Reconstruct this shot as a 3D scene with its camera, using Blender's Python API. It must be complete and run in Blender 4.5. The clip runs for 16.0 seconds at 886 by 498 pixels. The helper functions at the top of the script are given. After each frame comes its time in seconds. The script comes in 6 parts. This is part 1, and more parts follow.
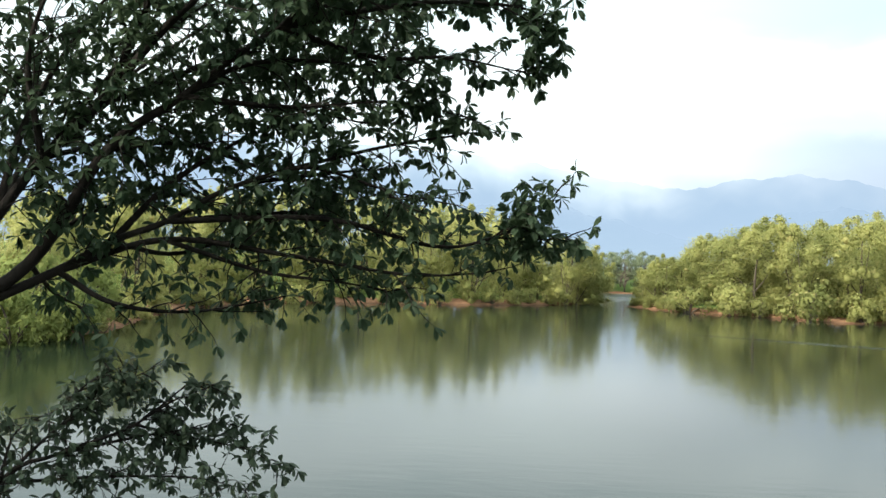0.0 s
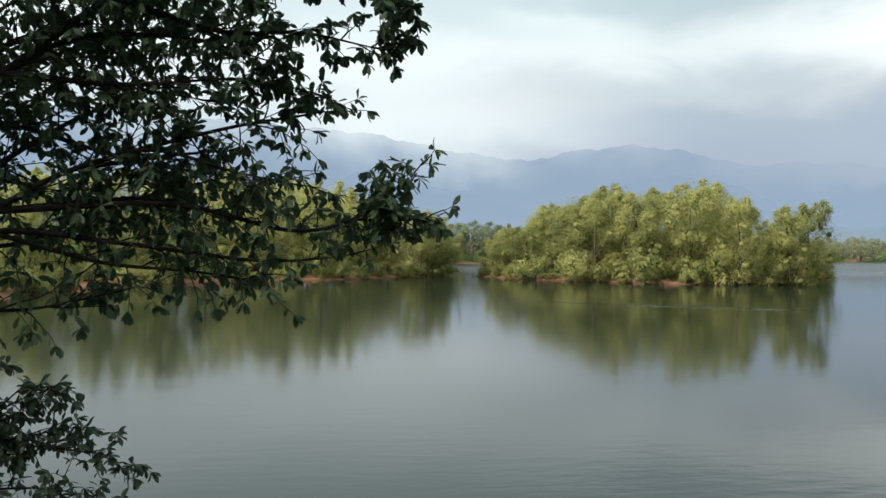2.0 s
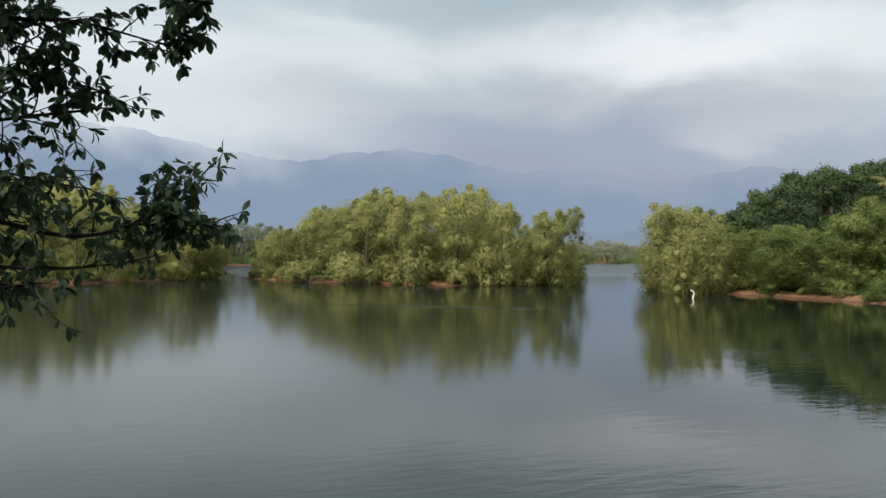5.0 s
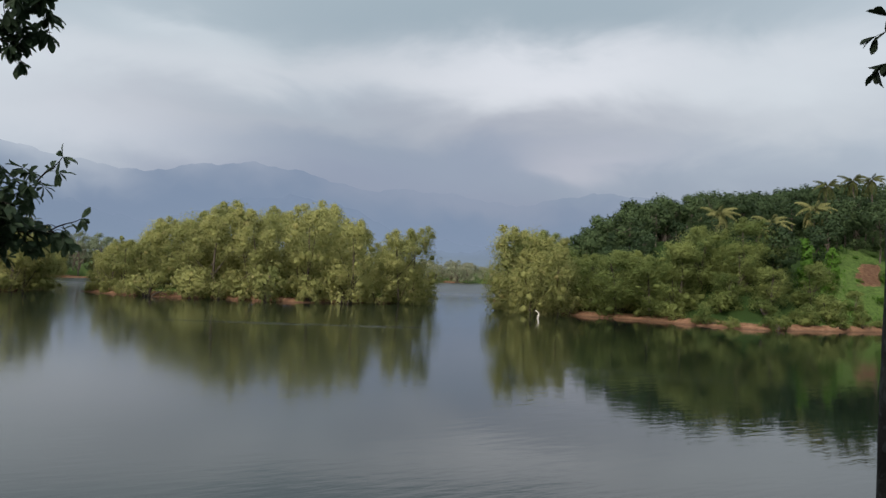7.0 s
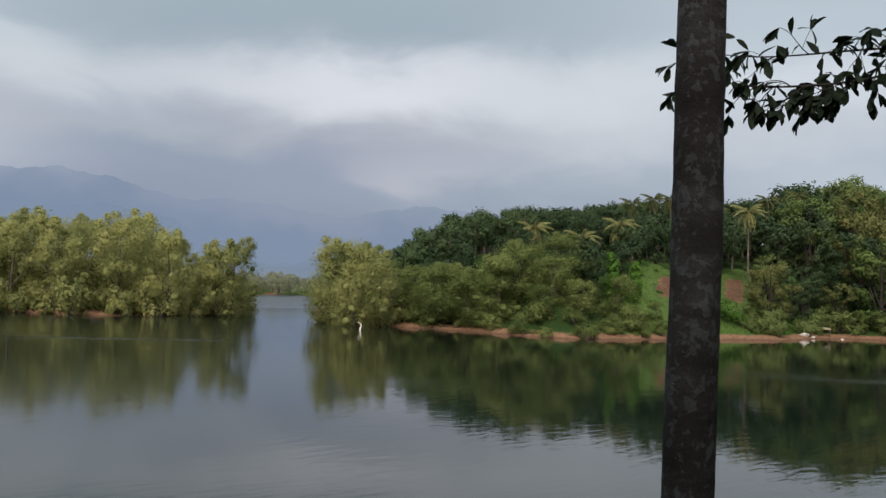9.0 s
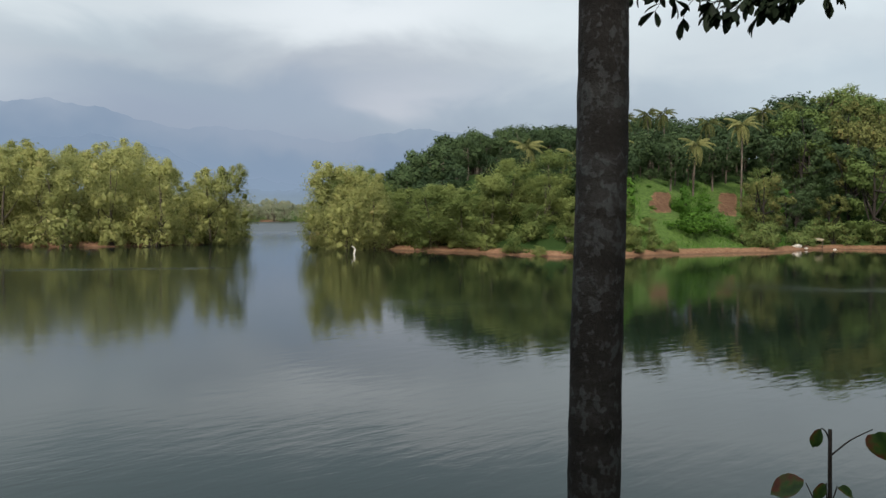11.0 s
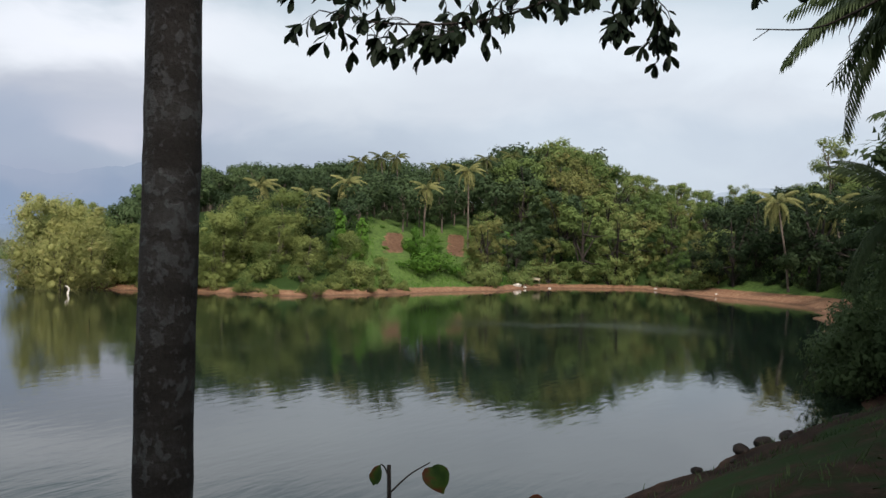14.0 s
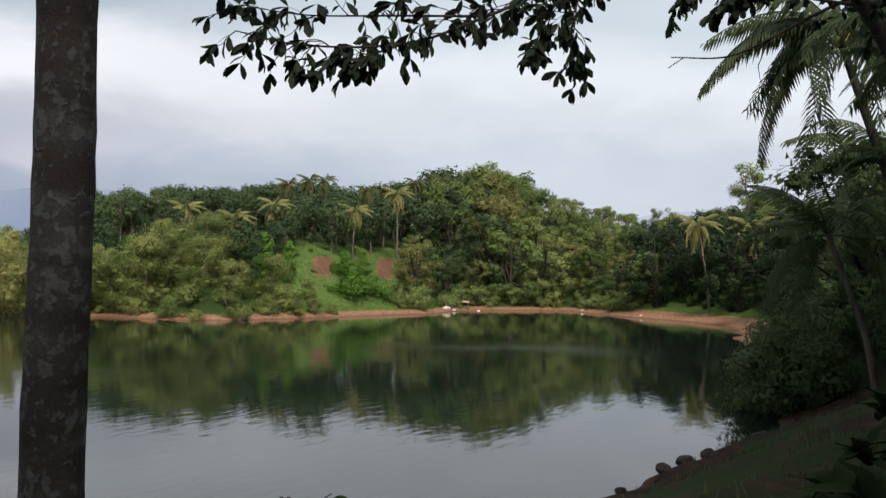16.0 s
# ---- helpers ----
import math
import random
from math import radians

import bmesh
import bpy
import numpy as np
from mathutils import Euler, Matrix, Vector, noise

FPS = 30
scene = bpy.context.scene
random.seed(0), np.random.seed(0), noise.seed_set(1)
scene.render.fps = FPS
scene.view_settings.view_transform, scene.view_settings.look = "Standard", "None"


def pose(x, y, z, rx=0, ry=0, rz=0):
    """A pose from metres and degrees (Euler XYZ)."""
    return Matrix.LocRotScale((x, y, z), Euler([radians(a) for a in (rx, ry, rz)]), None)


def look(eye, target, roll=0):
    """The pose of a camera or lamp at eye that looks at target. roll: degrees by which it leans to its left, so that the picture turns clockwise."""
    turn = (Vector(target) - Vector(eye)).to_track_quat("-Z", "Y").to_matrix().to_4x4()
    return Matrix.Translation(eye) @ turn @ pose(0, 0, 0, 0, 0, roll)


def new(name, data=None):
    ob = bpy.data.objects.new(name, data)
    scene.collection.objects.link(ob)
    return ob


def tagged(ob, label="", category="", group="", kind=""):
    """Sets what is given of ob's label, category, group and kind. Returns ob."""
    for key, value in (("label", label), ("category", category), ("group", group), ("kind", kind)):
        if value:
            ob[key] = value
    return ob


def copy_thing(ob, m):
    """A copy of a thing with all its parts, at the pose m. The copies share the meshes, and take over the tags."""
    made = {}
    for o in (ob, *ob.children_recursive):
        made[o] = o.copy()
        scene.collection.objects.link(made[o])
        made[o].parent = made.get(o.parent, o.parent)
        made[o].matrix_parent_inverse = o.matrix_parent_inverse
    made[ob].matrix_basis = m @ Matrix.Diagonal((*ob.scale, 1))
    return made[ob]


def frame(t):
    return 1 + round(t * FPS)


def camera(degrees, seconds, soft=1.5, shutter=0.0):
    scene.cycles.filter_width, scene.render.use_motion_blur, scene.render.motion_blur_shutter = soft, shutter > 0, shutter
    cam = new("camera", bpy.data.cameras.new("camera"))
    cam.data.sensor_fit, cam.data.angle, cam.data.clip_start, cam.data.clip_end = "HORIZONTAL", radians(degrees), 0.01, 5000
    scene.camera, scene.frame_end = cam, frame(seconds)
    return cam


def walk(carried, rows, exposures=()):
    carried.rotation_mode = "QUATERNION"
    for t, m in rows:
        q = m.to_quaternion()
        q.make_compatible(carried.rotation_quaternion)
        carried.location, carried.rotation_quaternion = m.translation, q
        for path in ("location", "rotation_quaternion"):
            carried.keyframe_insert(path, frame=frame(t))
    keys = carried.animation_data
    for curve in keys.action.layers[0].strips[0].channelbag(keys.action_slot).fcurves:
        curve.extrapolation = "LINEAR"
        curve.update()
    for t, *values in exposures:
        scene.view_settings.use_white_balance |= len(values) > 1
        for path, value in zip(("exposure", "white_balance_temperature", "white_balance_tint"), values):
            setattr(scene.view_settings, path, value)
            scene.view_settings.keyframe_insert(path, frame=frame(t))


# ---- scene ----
cam = camera(53.8, 16.0)
PATH = [
    (0.0, (-0.368, 0.255, 3.998), (-0.409, 2.254, 4.034), 2.57),
    (0.5, (-0.370, 0.381, 4.020), (-0.321, 2.381, 4.022), 2.36),
    (1.0, (-0.406, 0.439, 4.056), (-0.270, 2.434, 4.086), 0.96),
    (1.5, (-0.423, 0.434, 4.057), (-0.191, 2.421, 4.069), 1.08),
    (2.0, (-0.432, 0.402, 4.057), (-0.128, 2.378, 4.042), 0.88),
    (2.5, (-0.452, 0.377, 4.046), (-0.046, 2.334, 3.973), 0.29),
    (3.0, (-0.497, 0.394, 4.059), (-0.031, 2.336, 3.967), -0.83),
    (3.5, (-0.513, 0.446, 4.071), (0.089, 2.350, 3.957), -1.25),
    (4.0, (-0.525, 0.466, 4.091), (0.136, 2.351, 4.011), -0.36),
    (6.5, (-0.603, 0.441, 4.080), (0.421, 2.158, 4.143), 2.05),
    (7.0, (-0.582, 0.424, 4.076), (0.517, 2.095, 4.126), 2.48),
    (7.5, (-0.582, 0.402, 4.073), (0.653, 1.973, 4.150), 2.66),
    (8.0, (-0.601, 0.366, 4.071), (0.650, 1.925, 4.139), 2.54),
    (8.5, (-0.596, 0.371, 4.073), (0.714, 1.880, 4.158), 2.64),
    (9.0, (-0.574, 0.379, 4.070), (0.835, 1.795, 4.164), 2.50),
    (9.5, (-0.540, 0.368, 4.049), (0.912, 1.743, 4.075), 2.13),
    (10.0, (-0.461, 0.308, 4.036), (0.953, 1.722, 3.978), 0.61),
    (12.5, (0.000, 0.000, 4.001), (1.494, 1.325, 3.881), 3.04),
    (13.0, (0.122, -0.050, 3.996), (1.796, 1.041, 3.918), 2.0),
    (13.5, (0.183, -0.086, 3.989), (1.882, 0.969, 4.010), 1.40),
    (14.0, (0.248, -0.115, 3.979), (2.017, 0.818, 3.998), 1.40),
    (14.5, (0.290, -0.133, 3.979), (2.143, 0.619, 4.006), 0.87),
    (15.0, (0.329, -0.135, 3.993), (2.220, 0.511, 4.085), 1.05),
    (15.5, (0.360, -0.150, 3.996), (2.271, 0.434, 4.081), 0.33),
    (16.0, (0.317, -0.167, 3.986), (2.153, 0.621, 4.061), 1.12),
]
walk(cam, [(t, look(eye, target, roll)) for t, eye, target, roll in PATH], exposures=[(0.0, 0.98, 6500, 8), (0.5, 0.74, 6500, 9), (1.0, 0.60, 6500, 10), (1.5, 0.42, 6500, 10), (2.5, 0.28, 6500, 10), (3.5, 0.15, 6500, 10), (4.2, 0.08, 6500, 12), (6.3, -0.16, 6320, 16), (7.5, -0.27, 6320, 18), (9.5, -0.28, 6320, 18), (10.2, -0.17, 6320, 15), (12.5, 0.05, 6320, 12), (14.0, 0.1, 6320, 18), (16.0, 0.1, 6500, 20)])

# ---------------------------------------------------------------- world, sun
SUN_AZ, SUN_EL = -122.0, 38.0      # degrees clockwise from +y, degrees up
world = bpy.data.worlds.new("sky")
scene.world = world
world.use_nodes = True


def node(tree, kind, ins=None, operation="", interpolation_type="", attribute_name=""):
    n = tree.nodes.new(kind)
    if operation:
        n.operation = operation
    if interpolation_type:
        n.interpolation_type = interpolation_type
    if attribute_name:
        n.attribute_name = attribute_name
    for k, v in (ins or {}).items():
        if isinstance(v, bpy.types.NodeSocket):
            tree.links.new(v, n.inputs[k])
        else:
            n.inputs[k].default_value = v
    return n


def ramp(tree, fac, stops, mode="LINEAR"):
    n = tree.nodes.new("ShaderNodeValToRGB")
    n.color_ramp.interpolation = mode
    e = n.color_ramp.elements
    while len(e) < len(stops):
        e.new(0.5)
    for el, (p, c) in zip(e, stops):
        el.position = p
        el.color = (*c, 1) if len(c) == 3 else c
    tree.links.new(fac, n.inputs[0])
    return n.outputs[0]


def math_node(tree, op, a, b=0.0, c=0.0, clamp=False):
    n = tree.nodes.new("ShaderNodeMath")
    n.operation, n.use_clamp = op, clamp
    for i, v in enumerate((a, b, c)):
        if isinstance(v, bpy.types.NodeSocket):
            tree.links.new(v, n.inputs[i])
        else:
            n.inputs[i].default_value = v
    return n.outputs[0]


def mix_rgb(tree, fac, a, b, mode="MIX"):
    n = tree.nodes.new("ShaderNodeMix")
    n.data_type, n.blend_type = "RGBA", mode
    for i, v in ((0, fac), (6, a), (7, b)):
        if isinstance(v, bpy.types.NodeSocket):
            tree.links.new(v, n.inputs[i])
        else:
            n.inputs[i].default_value = v if i == 0 else (*v, 1)
    return n.outputs[2]


def lobe(t, u, v, cu, cv, wu, wv):
    """A soft oval patch round (cu, cv)."""
    a = math_node(t, "POWER", math_node(t, "MULTIPLY", math_node(t, "SUBTRACT", u, cu), 1 / wu), 2.0)
    b = math_node(t, "POWER", math_node(t, "MULTIPLY", math_node(t, "SUBTRACT", v, cv), 1 / wv), 2.0)
    return math_node(t, "EXPONENT", math_node(t, "MULTIPLY", math_node(t, "ADD", a, b), -1.0))


def build_sky():
    t = world.node_tree
    t.nodes.clear()
    way = node(t, "ShaderNodeTexCoord").outputs["Generated"]
    up = node(t, "ShaderNodeSeparateXYZ", {0: way}).outputs[2]
    stretched = node(t, "ShaderNodeMapping", {"Vector": way, "Scale": (1.0, 1.0, 2.2), "Rotation": (0.05, 0.02, 0.4)})
    big = node(t, "ShaderNodeTexNoise", {"Vector": stretched.outputs[0], "Scale": 2.3, "Detail": 2.5, "Roughness": 0.45}).outputs[0]
    fine = node(t, "ShaderNodeTexNoise", {"Vector": stretched.outputs[0], "Scale": 6.5, "Detail": 4.5, "Roughness": 0.55, "Distortion": 0.3}).outputs[0]
    wob = math_node(t, "MULTIPLY_ADD", math_node(t, "SUBTRACT", big, 0.5), 0.16, up)
    wob = math_node(t, "MULTIPLY_ADD", math_node(t, "SUBTRACT", fine, 0.5), 0.085, wob)
    cloud = ramp(t, wob, [(0.0, (0.36, 0.40, 0.52)), (0.075, (0.35, 0.38, 0.50)), (0.125, (0.37, 0.41, 0.51)), (0.165, (0.55, 0.54, 0.60)),
                          (0.215, (0.78, 0.77, 0.81)), (0.265, (0.42, 0.49, 0.55)), (0.36, (0.44, 0.51, 0.56)),
                          (0.6, (0.74, 0.77, 0.80)), (1.0, (1.0, 1.03, 1.05))], "EASE")
    # single brighter and darker banks of cloud over the mountains: bearing, elevation, spread, colour, weight
    flat = node(t, "ShaderNodeSeparateXYZ", {0: way})
    wide = math_node(t, "MULTIPLY_ADD", math_node(t, "SUBTRACT", big, 0.5), 0.35, math_node(t, "ARCTAN2", flat.outputs[0], flat.outputs[1]))
    high = math_node(t, "MULTIPLY_ADD", math_node(t, "SUBTRACT", fine, 0.5), 0.10, math_node(t, "ARCSINE", up))
    for az, el, wa, we, col, k in CLOUD_BANKS:
        cloud = mix_rgb(t, math_node(t, "MULTIPLY", lobe(t, wide, high, radians(az), radians(el), radians(wa), radians(we)), k), cloud, col)
    # the overcast thins out away from the mountains' side
    side = node(t, "ShaderNodeVectorMath", {0: way, 1: (0.60, 0.80, 0.0)}, operation="DOT_PRODUCT").outputs["Value"]
    thin = node(t, "ShaderNodeMapRange", {0: side, 1: 0.985, 2: 0.82, 3: 0.0, 4: 1.0}, interpolation_type="SMOOTHSTEP").outputs[0]
    thin = math_node(t, "MULTIPLY", thin, math_node(t, "MULTIPLY_ADD", fine, 0.5, 0.6), clamp=True)
    cloud = mix_rgb(t, thin, cloud, mix_rgb(t, 0.42, (0.90, 0.93, 0.98), cloud))
    blue = node(t, "ShaderNodeTexSky")
    blue.sky_type, blue.sun_disc = "NISHITA", False
    blue.sun_elevation, blue.sun_rotation, blue.air_density, blue.dust_density = radians(SUN_EL), radians(SUN_AZ), 1.2, 2.5
    clear = node(t, "ShaderNodeVectorMath", {0: blue.outputs[0], "Scale": 0.09}, operation="SCALE").outputs[0]
    both = mix_rgb(t, 1.0, mix_rgb(t, 0.9, clear, cloud), (0.94, 1.03, 0.985), "MULTIPLY")
    bg = node(t, "ShaderNodeBackground", {"Color": both, "Strength": 1.0})
    out = node(t, "ShaderNodeOutputWorld")
    t.links.new(bg.outputs[0], out.inputs[0])


CLOUD_BANKS = ((37, 6.8, 14, 2.4, (0.40, 0.43, 0.55), 0.6), (11, 7.5, 8, 2.4, (0.92, 0.87, 0.93), 0.55), (24, 10.5, 9, 1.6, (0.48, 0.54, 0.62), 0.5),
               (40, 13.0, 10, 2.2, (1.0, 0.96, 1.0), 0.85), (18, 14.0, 5, 1.3, (0.92, 0.92, 0.95), 0.6), (44, 7.6, 5, 0.8, (0.66, 0.62, 0.70), 0.6),
               (54, 11.5, 8, 5.0, (0.88, 0.89, 0.92), 0.5), (33, 19, 16, 3.0, (0.46, 0.54, 0.60), 0.5))
build_sky()
sun = new("sun", bpy.data.lights.new("sun", "SUN"))
sun.data.energy, sun.data.angle, sun.data.color = 5.0, radians(12), (1.0, 0.93, 0.80)
a, e = radians(SUN_AZ), radians(SUN_EL)
sun.matrix_world = look((0, 0, 60), (-math.sin(a) * math.cos(e), -math.cos(a) * math.cos(e), 60 - math.sin(e)))

# ---------------------------------------------------------------- materials


def material(name):
    m = bpy.data.materials.new(name)
    m.use_nodes = True
    t = m.node_tree
    t.nodes.clear()
    out = node(t, "ShaderNodeOutputMaterial")
    return m, t, out


def noise_at(t, scale, detail=4.0, rough=0.55, where=None, stretch=None, distort=0.0):
    v = where or node(t, "ShaderNodeTexCoord").outputs["Object"]
    if stretch:
        v = node(t, "ShaderNodeMapping", {"Vector": v, "Scale": stretch}).outputs[0]
    return node(t, "ShaderNodeTexNoise", {"Vector": v, "Scale": scale, "Detail": detail, "Roughness": rough, "Distortion": distort}).outputs[0]


def foliage(name, dark, light, dry=None, clump=0.45, seep=0.35, gloss=0.10, rough=0.65, grain=0.0):
    """Leaves: colour by plant, by clump and by leaf; some light comes through them."""
    m, t, out = material(name)
    leaf = node(t, "ShaderNodeNewGeometry").outputs["Random Per Island"]
    plant = node(t, "ShaderNodeObjectInfo").outputs["Random"]
    patch = noise_at(t, clump, 3.0)
    f = math_node(t, "MULTIPLY_ADD", leaf, 0.16, math_node(t, "MULTIPLY_ADD", plant, 0.46, math_node(t, "MULTIPLY_ADD", patch, 1.4, -0.52)), clamp=True)
    col = mix_rgb(t, f, dark, light)
    if dry:
        few = math_node(t, "GREATER_THAN", math_node(t, "FRACT", math_node(t, "MULTIPLY", leaf, 37.0)), 0.93)
        col = mix_rgb(t, math_node(t, "MULTIPLY", few, 0.7), col, dry)
    top = node(t, "ShaderNodeBsdfPrincipled", {"Base Color": col, "Roughness": rough, "Specular IOR Level": gloss})
    if grain:
        tex = noise_at(t, grain, 3.0, 0.6)
        col2 = mix_rgb(t, math_node(t, "MULTIPLY_ADD", tex, 2.4, -0.85, clamp=True), mix_rgb(t, 0.55, col, dark), col)
        t.links.new(col2, top.inputs["Base Color"])
        t.links.new(node(t, "ShaderNodeBump", {"Strength": 0.9, "Distance": 0.04, "Height": tex}).outputs[0], top.inputs["Normal"])
    thr = node(t, "ShaderNodeBsdfTranslucent", {"Color": mix_rgb(t, 0.5, col, light)})
    mx = node(t, "ShaderNodeMixShader", {0: seep, 1: top.outputs[0], 2: thr.outputs[0]})
    t.links.new(mx.outputs[0], out.inputs[0])
    return m


def solid(name, stops, scale=3.0, rough=0.8, bump=0.3, bump_scale=18.0, stretch=None, gloss=0.3, detail=5.0):
    """A rough surface whose colour runs through stops by noise, with fine relief."""
    m, t, out = material(name)
    plant = node(t, "ShaderNodeObjectInfo").outputs["Random"]
    f = noise_at(t, scale, detail, 0.6, stretch=stretch)
    f = math_node(t, "MULTIPLY_ADD", math_node(t, "SUBTRACT", plant, 0.5), 0.12, f)
    col = ramp(t, f, stops)
    rel = noise_at(t, bump_scale, 6.0, 0.65, stretch=stretch)
    b = node(t, "ShaderNodeBump", {"Strength": bump, "Distance": 0.05, "Height": rel})
    p = node(t, "ShaderNodeBsdfPrincipled", {"Base Color": col, "Roughness": rough, "Specular IOR Level": gloss, "Normal": b.outputs[0]})
    t.links.new(p.outputs[0], out.inputs[0])
    return m


def build_ground_material():
    m, t, out = material("earth_and_grass")
    where = node(t, "ShaderNodeNewGeometry").outputs["Position"]
    soil = node(t, "ShaderNodeAttribute", attribute_name="soil").outputs["Fac"]
    n1, n2, n3 = noise_at(t, 0.22, 5, 0.6, where), noise_at(t, 2.3, 5, 0.65, where), noise_at(t, 14.0, 5, 0.7, where)
    earth = ramp(t, n2, [(0.28, (0.12, 0.055, 0.032)), (0.5, (0.22, 0.122, 0.072)), (0.72, (0.33, 0.21, 0.13))])
    earth = mix_rgb(t, math_node(t, "MULTIPLY", n3, 0.45), earth, (0.14, 0.075, 0.045))
    grass = ramp(t, n2, [(0.3, (0.032, 0.055, 0.014)), (0.55, (0.070, 0.115, 0.028)), (0.75, (0.105, 0.15, 0.042))])
    edge = math_node(t, "ADD", soil, math_node(t, "MULTIPLY_ADD", n1, 0.5, math_node(t, "MULTIPLY_ADD", n2, 0.5, -0.5)))
    f = node(t, "ShaderNodeMapRange", {0: edge, 1: 0.42, 2: 0.60}, interpolation_type="SMOOTHSTEP").outputs[0]
    col = mix_rgb(t, f, grass, earth)
    # the near bank's shade is put into this dark colour, with leaf mould under trees
    mould_shade = node(t, "ShaderNodeAttribute", attribute_name="mould_shade").outputs["Fac"]
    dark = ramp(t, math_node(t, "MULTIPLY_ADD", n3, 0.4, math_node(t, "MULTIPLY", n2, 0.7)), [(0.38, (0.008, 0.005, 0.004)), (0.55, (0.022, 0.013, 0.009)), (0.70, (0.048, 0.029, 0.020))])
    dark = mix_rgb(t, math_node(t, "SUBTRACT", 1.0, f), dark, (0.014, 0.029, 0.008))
    col = mix_rgb(t, mould_shade, col, dark)
    # wet margin just above the water line
    h = node(t, "ShaderNodeSeparateXYZ", {0: where}).outputs[2]
    wet = node(t, "ShaderNodeMapRange", {0: math_node(t, "MULTIPLY_ADD", n2, 0.12, h), 1: 0.10, 2: 0.22, 3: 1.0, 4: 0.0}).outputs[0]
    col = mix_rgb(t, math_node(t, "MULTIPLY", wet, 0.6), col, (0.07, 0.04, 0.025))
    b = node(t, "ShaderNodeBump", {"Strength": 0.7, "Distance": 0.08, "Height": math_node(t, "ADD", n2, math_node(t, "MULTIPLY", n3, 0.4))})
    p = node(t, "ShaderNodeBsdfPrincipled", {"Base Color": col, "Roughness": 0.95, "Specular IOR Level": 0.06, "Normal": b.outputs[0]})
    t.links.new(p.outputs[0], out.inputs[0])
    return m


def build_water_material():
    m, t, out = material("lake_water")
    where = node(t, "ShaderNodeNewGeometry").outputs["Position"]
    small = noise_at(t, 1.0, 3, 0.5, where, (1.1, 3.2, 1.0), 0.3)
    tiny = noise_at(t, 1.0, 2, 0.5, where, (5.0, 11.0, 1.0))
    swell = noise_at(t, 1.0, 2, 0.5, where, (0.25, 0.5, 1.0))
    flat = node(t, "ShaderNodeSeparateXYZ", {0: where})
    east, north = flat.outputs[0], flat.outputs[1]
    # breaths of wind: bearing and distance from the bank, half width across and along the line of sight
    ruffled = node(t, "ShaderNodeMapRange", {0: north, 1: 105.0, 2: 150.0}, interpolation_type="SMOOTHSTEP").outputs[0]
    wob = noise_at(t, 1.0, 3, 0.6, where, (0.08, 0.08, 1.0))
    for az, d, wa, wd, k in ((70.5, 54, 8.5, 4.5, 0.8), (47.5, 38.5, 6, 1.6, 0.3), (24, 61, 9, 0.9, 0.8), (36, 17, 2.2, 1.0, 0.4), (21, 14.5, 2.2, 0.8, 0.3)):
        c, q = math.cos(radians(az)), math.sin(radians(az))
        across = math_node(t, "SUBTRACT", math_node(t, "MULTIPLY", east, c), math_node(t, "MULTIPLY", north, q))
        along = math_node(t, "ADD", math_node(t, "MULTIPLY", east, q), math_node(t, "MULTIPLY", north, c))
        along = math_node(t, "MULTIPLY_ADD", math_node(t, "SUBTRACT", wob, 0.5), wd * 4, along)
        ruffled = math_node(t, "MAXIMUM", ruffled, math_node(t, "MULTIPLY", lobe(t, across, along, 0.0, d, wa, wd), k))
    # the open side of the lake is finely roughened, the lee of the hill lies smooth
    lee = node(t, "ShaderNodeMapRange", {0: math_node(t, "MULTIPLY_ADD", north, -0.85, east), 1: -16.0, 2: 3.0, 3: 1.0, 4: 0.0}, interpolation_type="SMOOTHSTEP").outputs[0]
    amount = math_node(t, "MULTIPLY_ADD", ruffled, 2.0, math_node(t, "MULTIPLY_ADD", lee, -0.35, 0.75))
    height = math_node(t, "MULTIPLY", amount, math_node(t, "ADD", small, math_node(t, "MULTIPLY_ADD", tiny, 0.16, math_node(t, "MULTIPLY", swell, 1.2))))
    b = node(t, "ShaderNodeBump", {"Strength": 1.0, "Distance": 0.0062, "Height": height})
    murk = mix_rgb(t, noise_at(t, 0.03, 3, 0.5, where), (0.004, 0.009, 0.0065), (0.007, 0.013, 0.0095))
    rough = math_node(t, "MULTIPLY_ADD", ruffled, 0.20, math_node(t, "MULTIPLY_ADD", lee, 0.065, 0.028))
    p = node(t, "ShaderNodeBsdfPrincipled", {"Base Color": murk, "Roughness": rough, "IOR": 1.33, "Normal": b.outputs[0]})
    t.links.new(p.outputs[0], out.inputs[0])
    return m


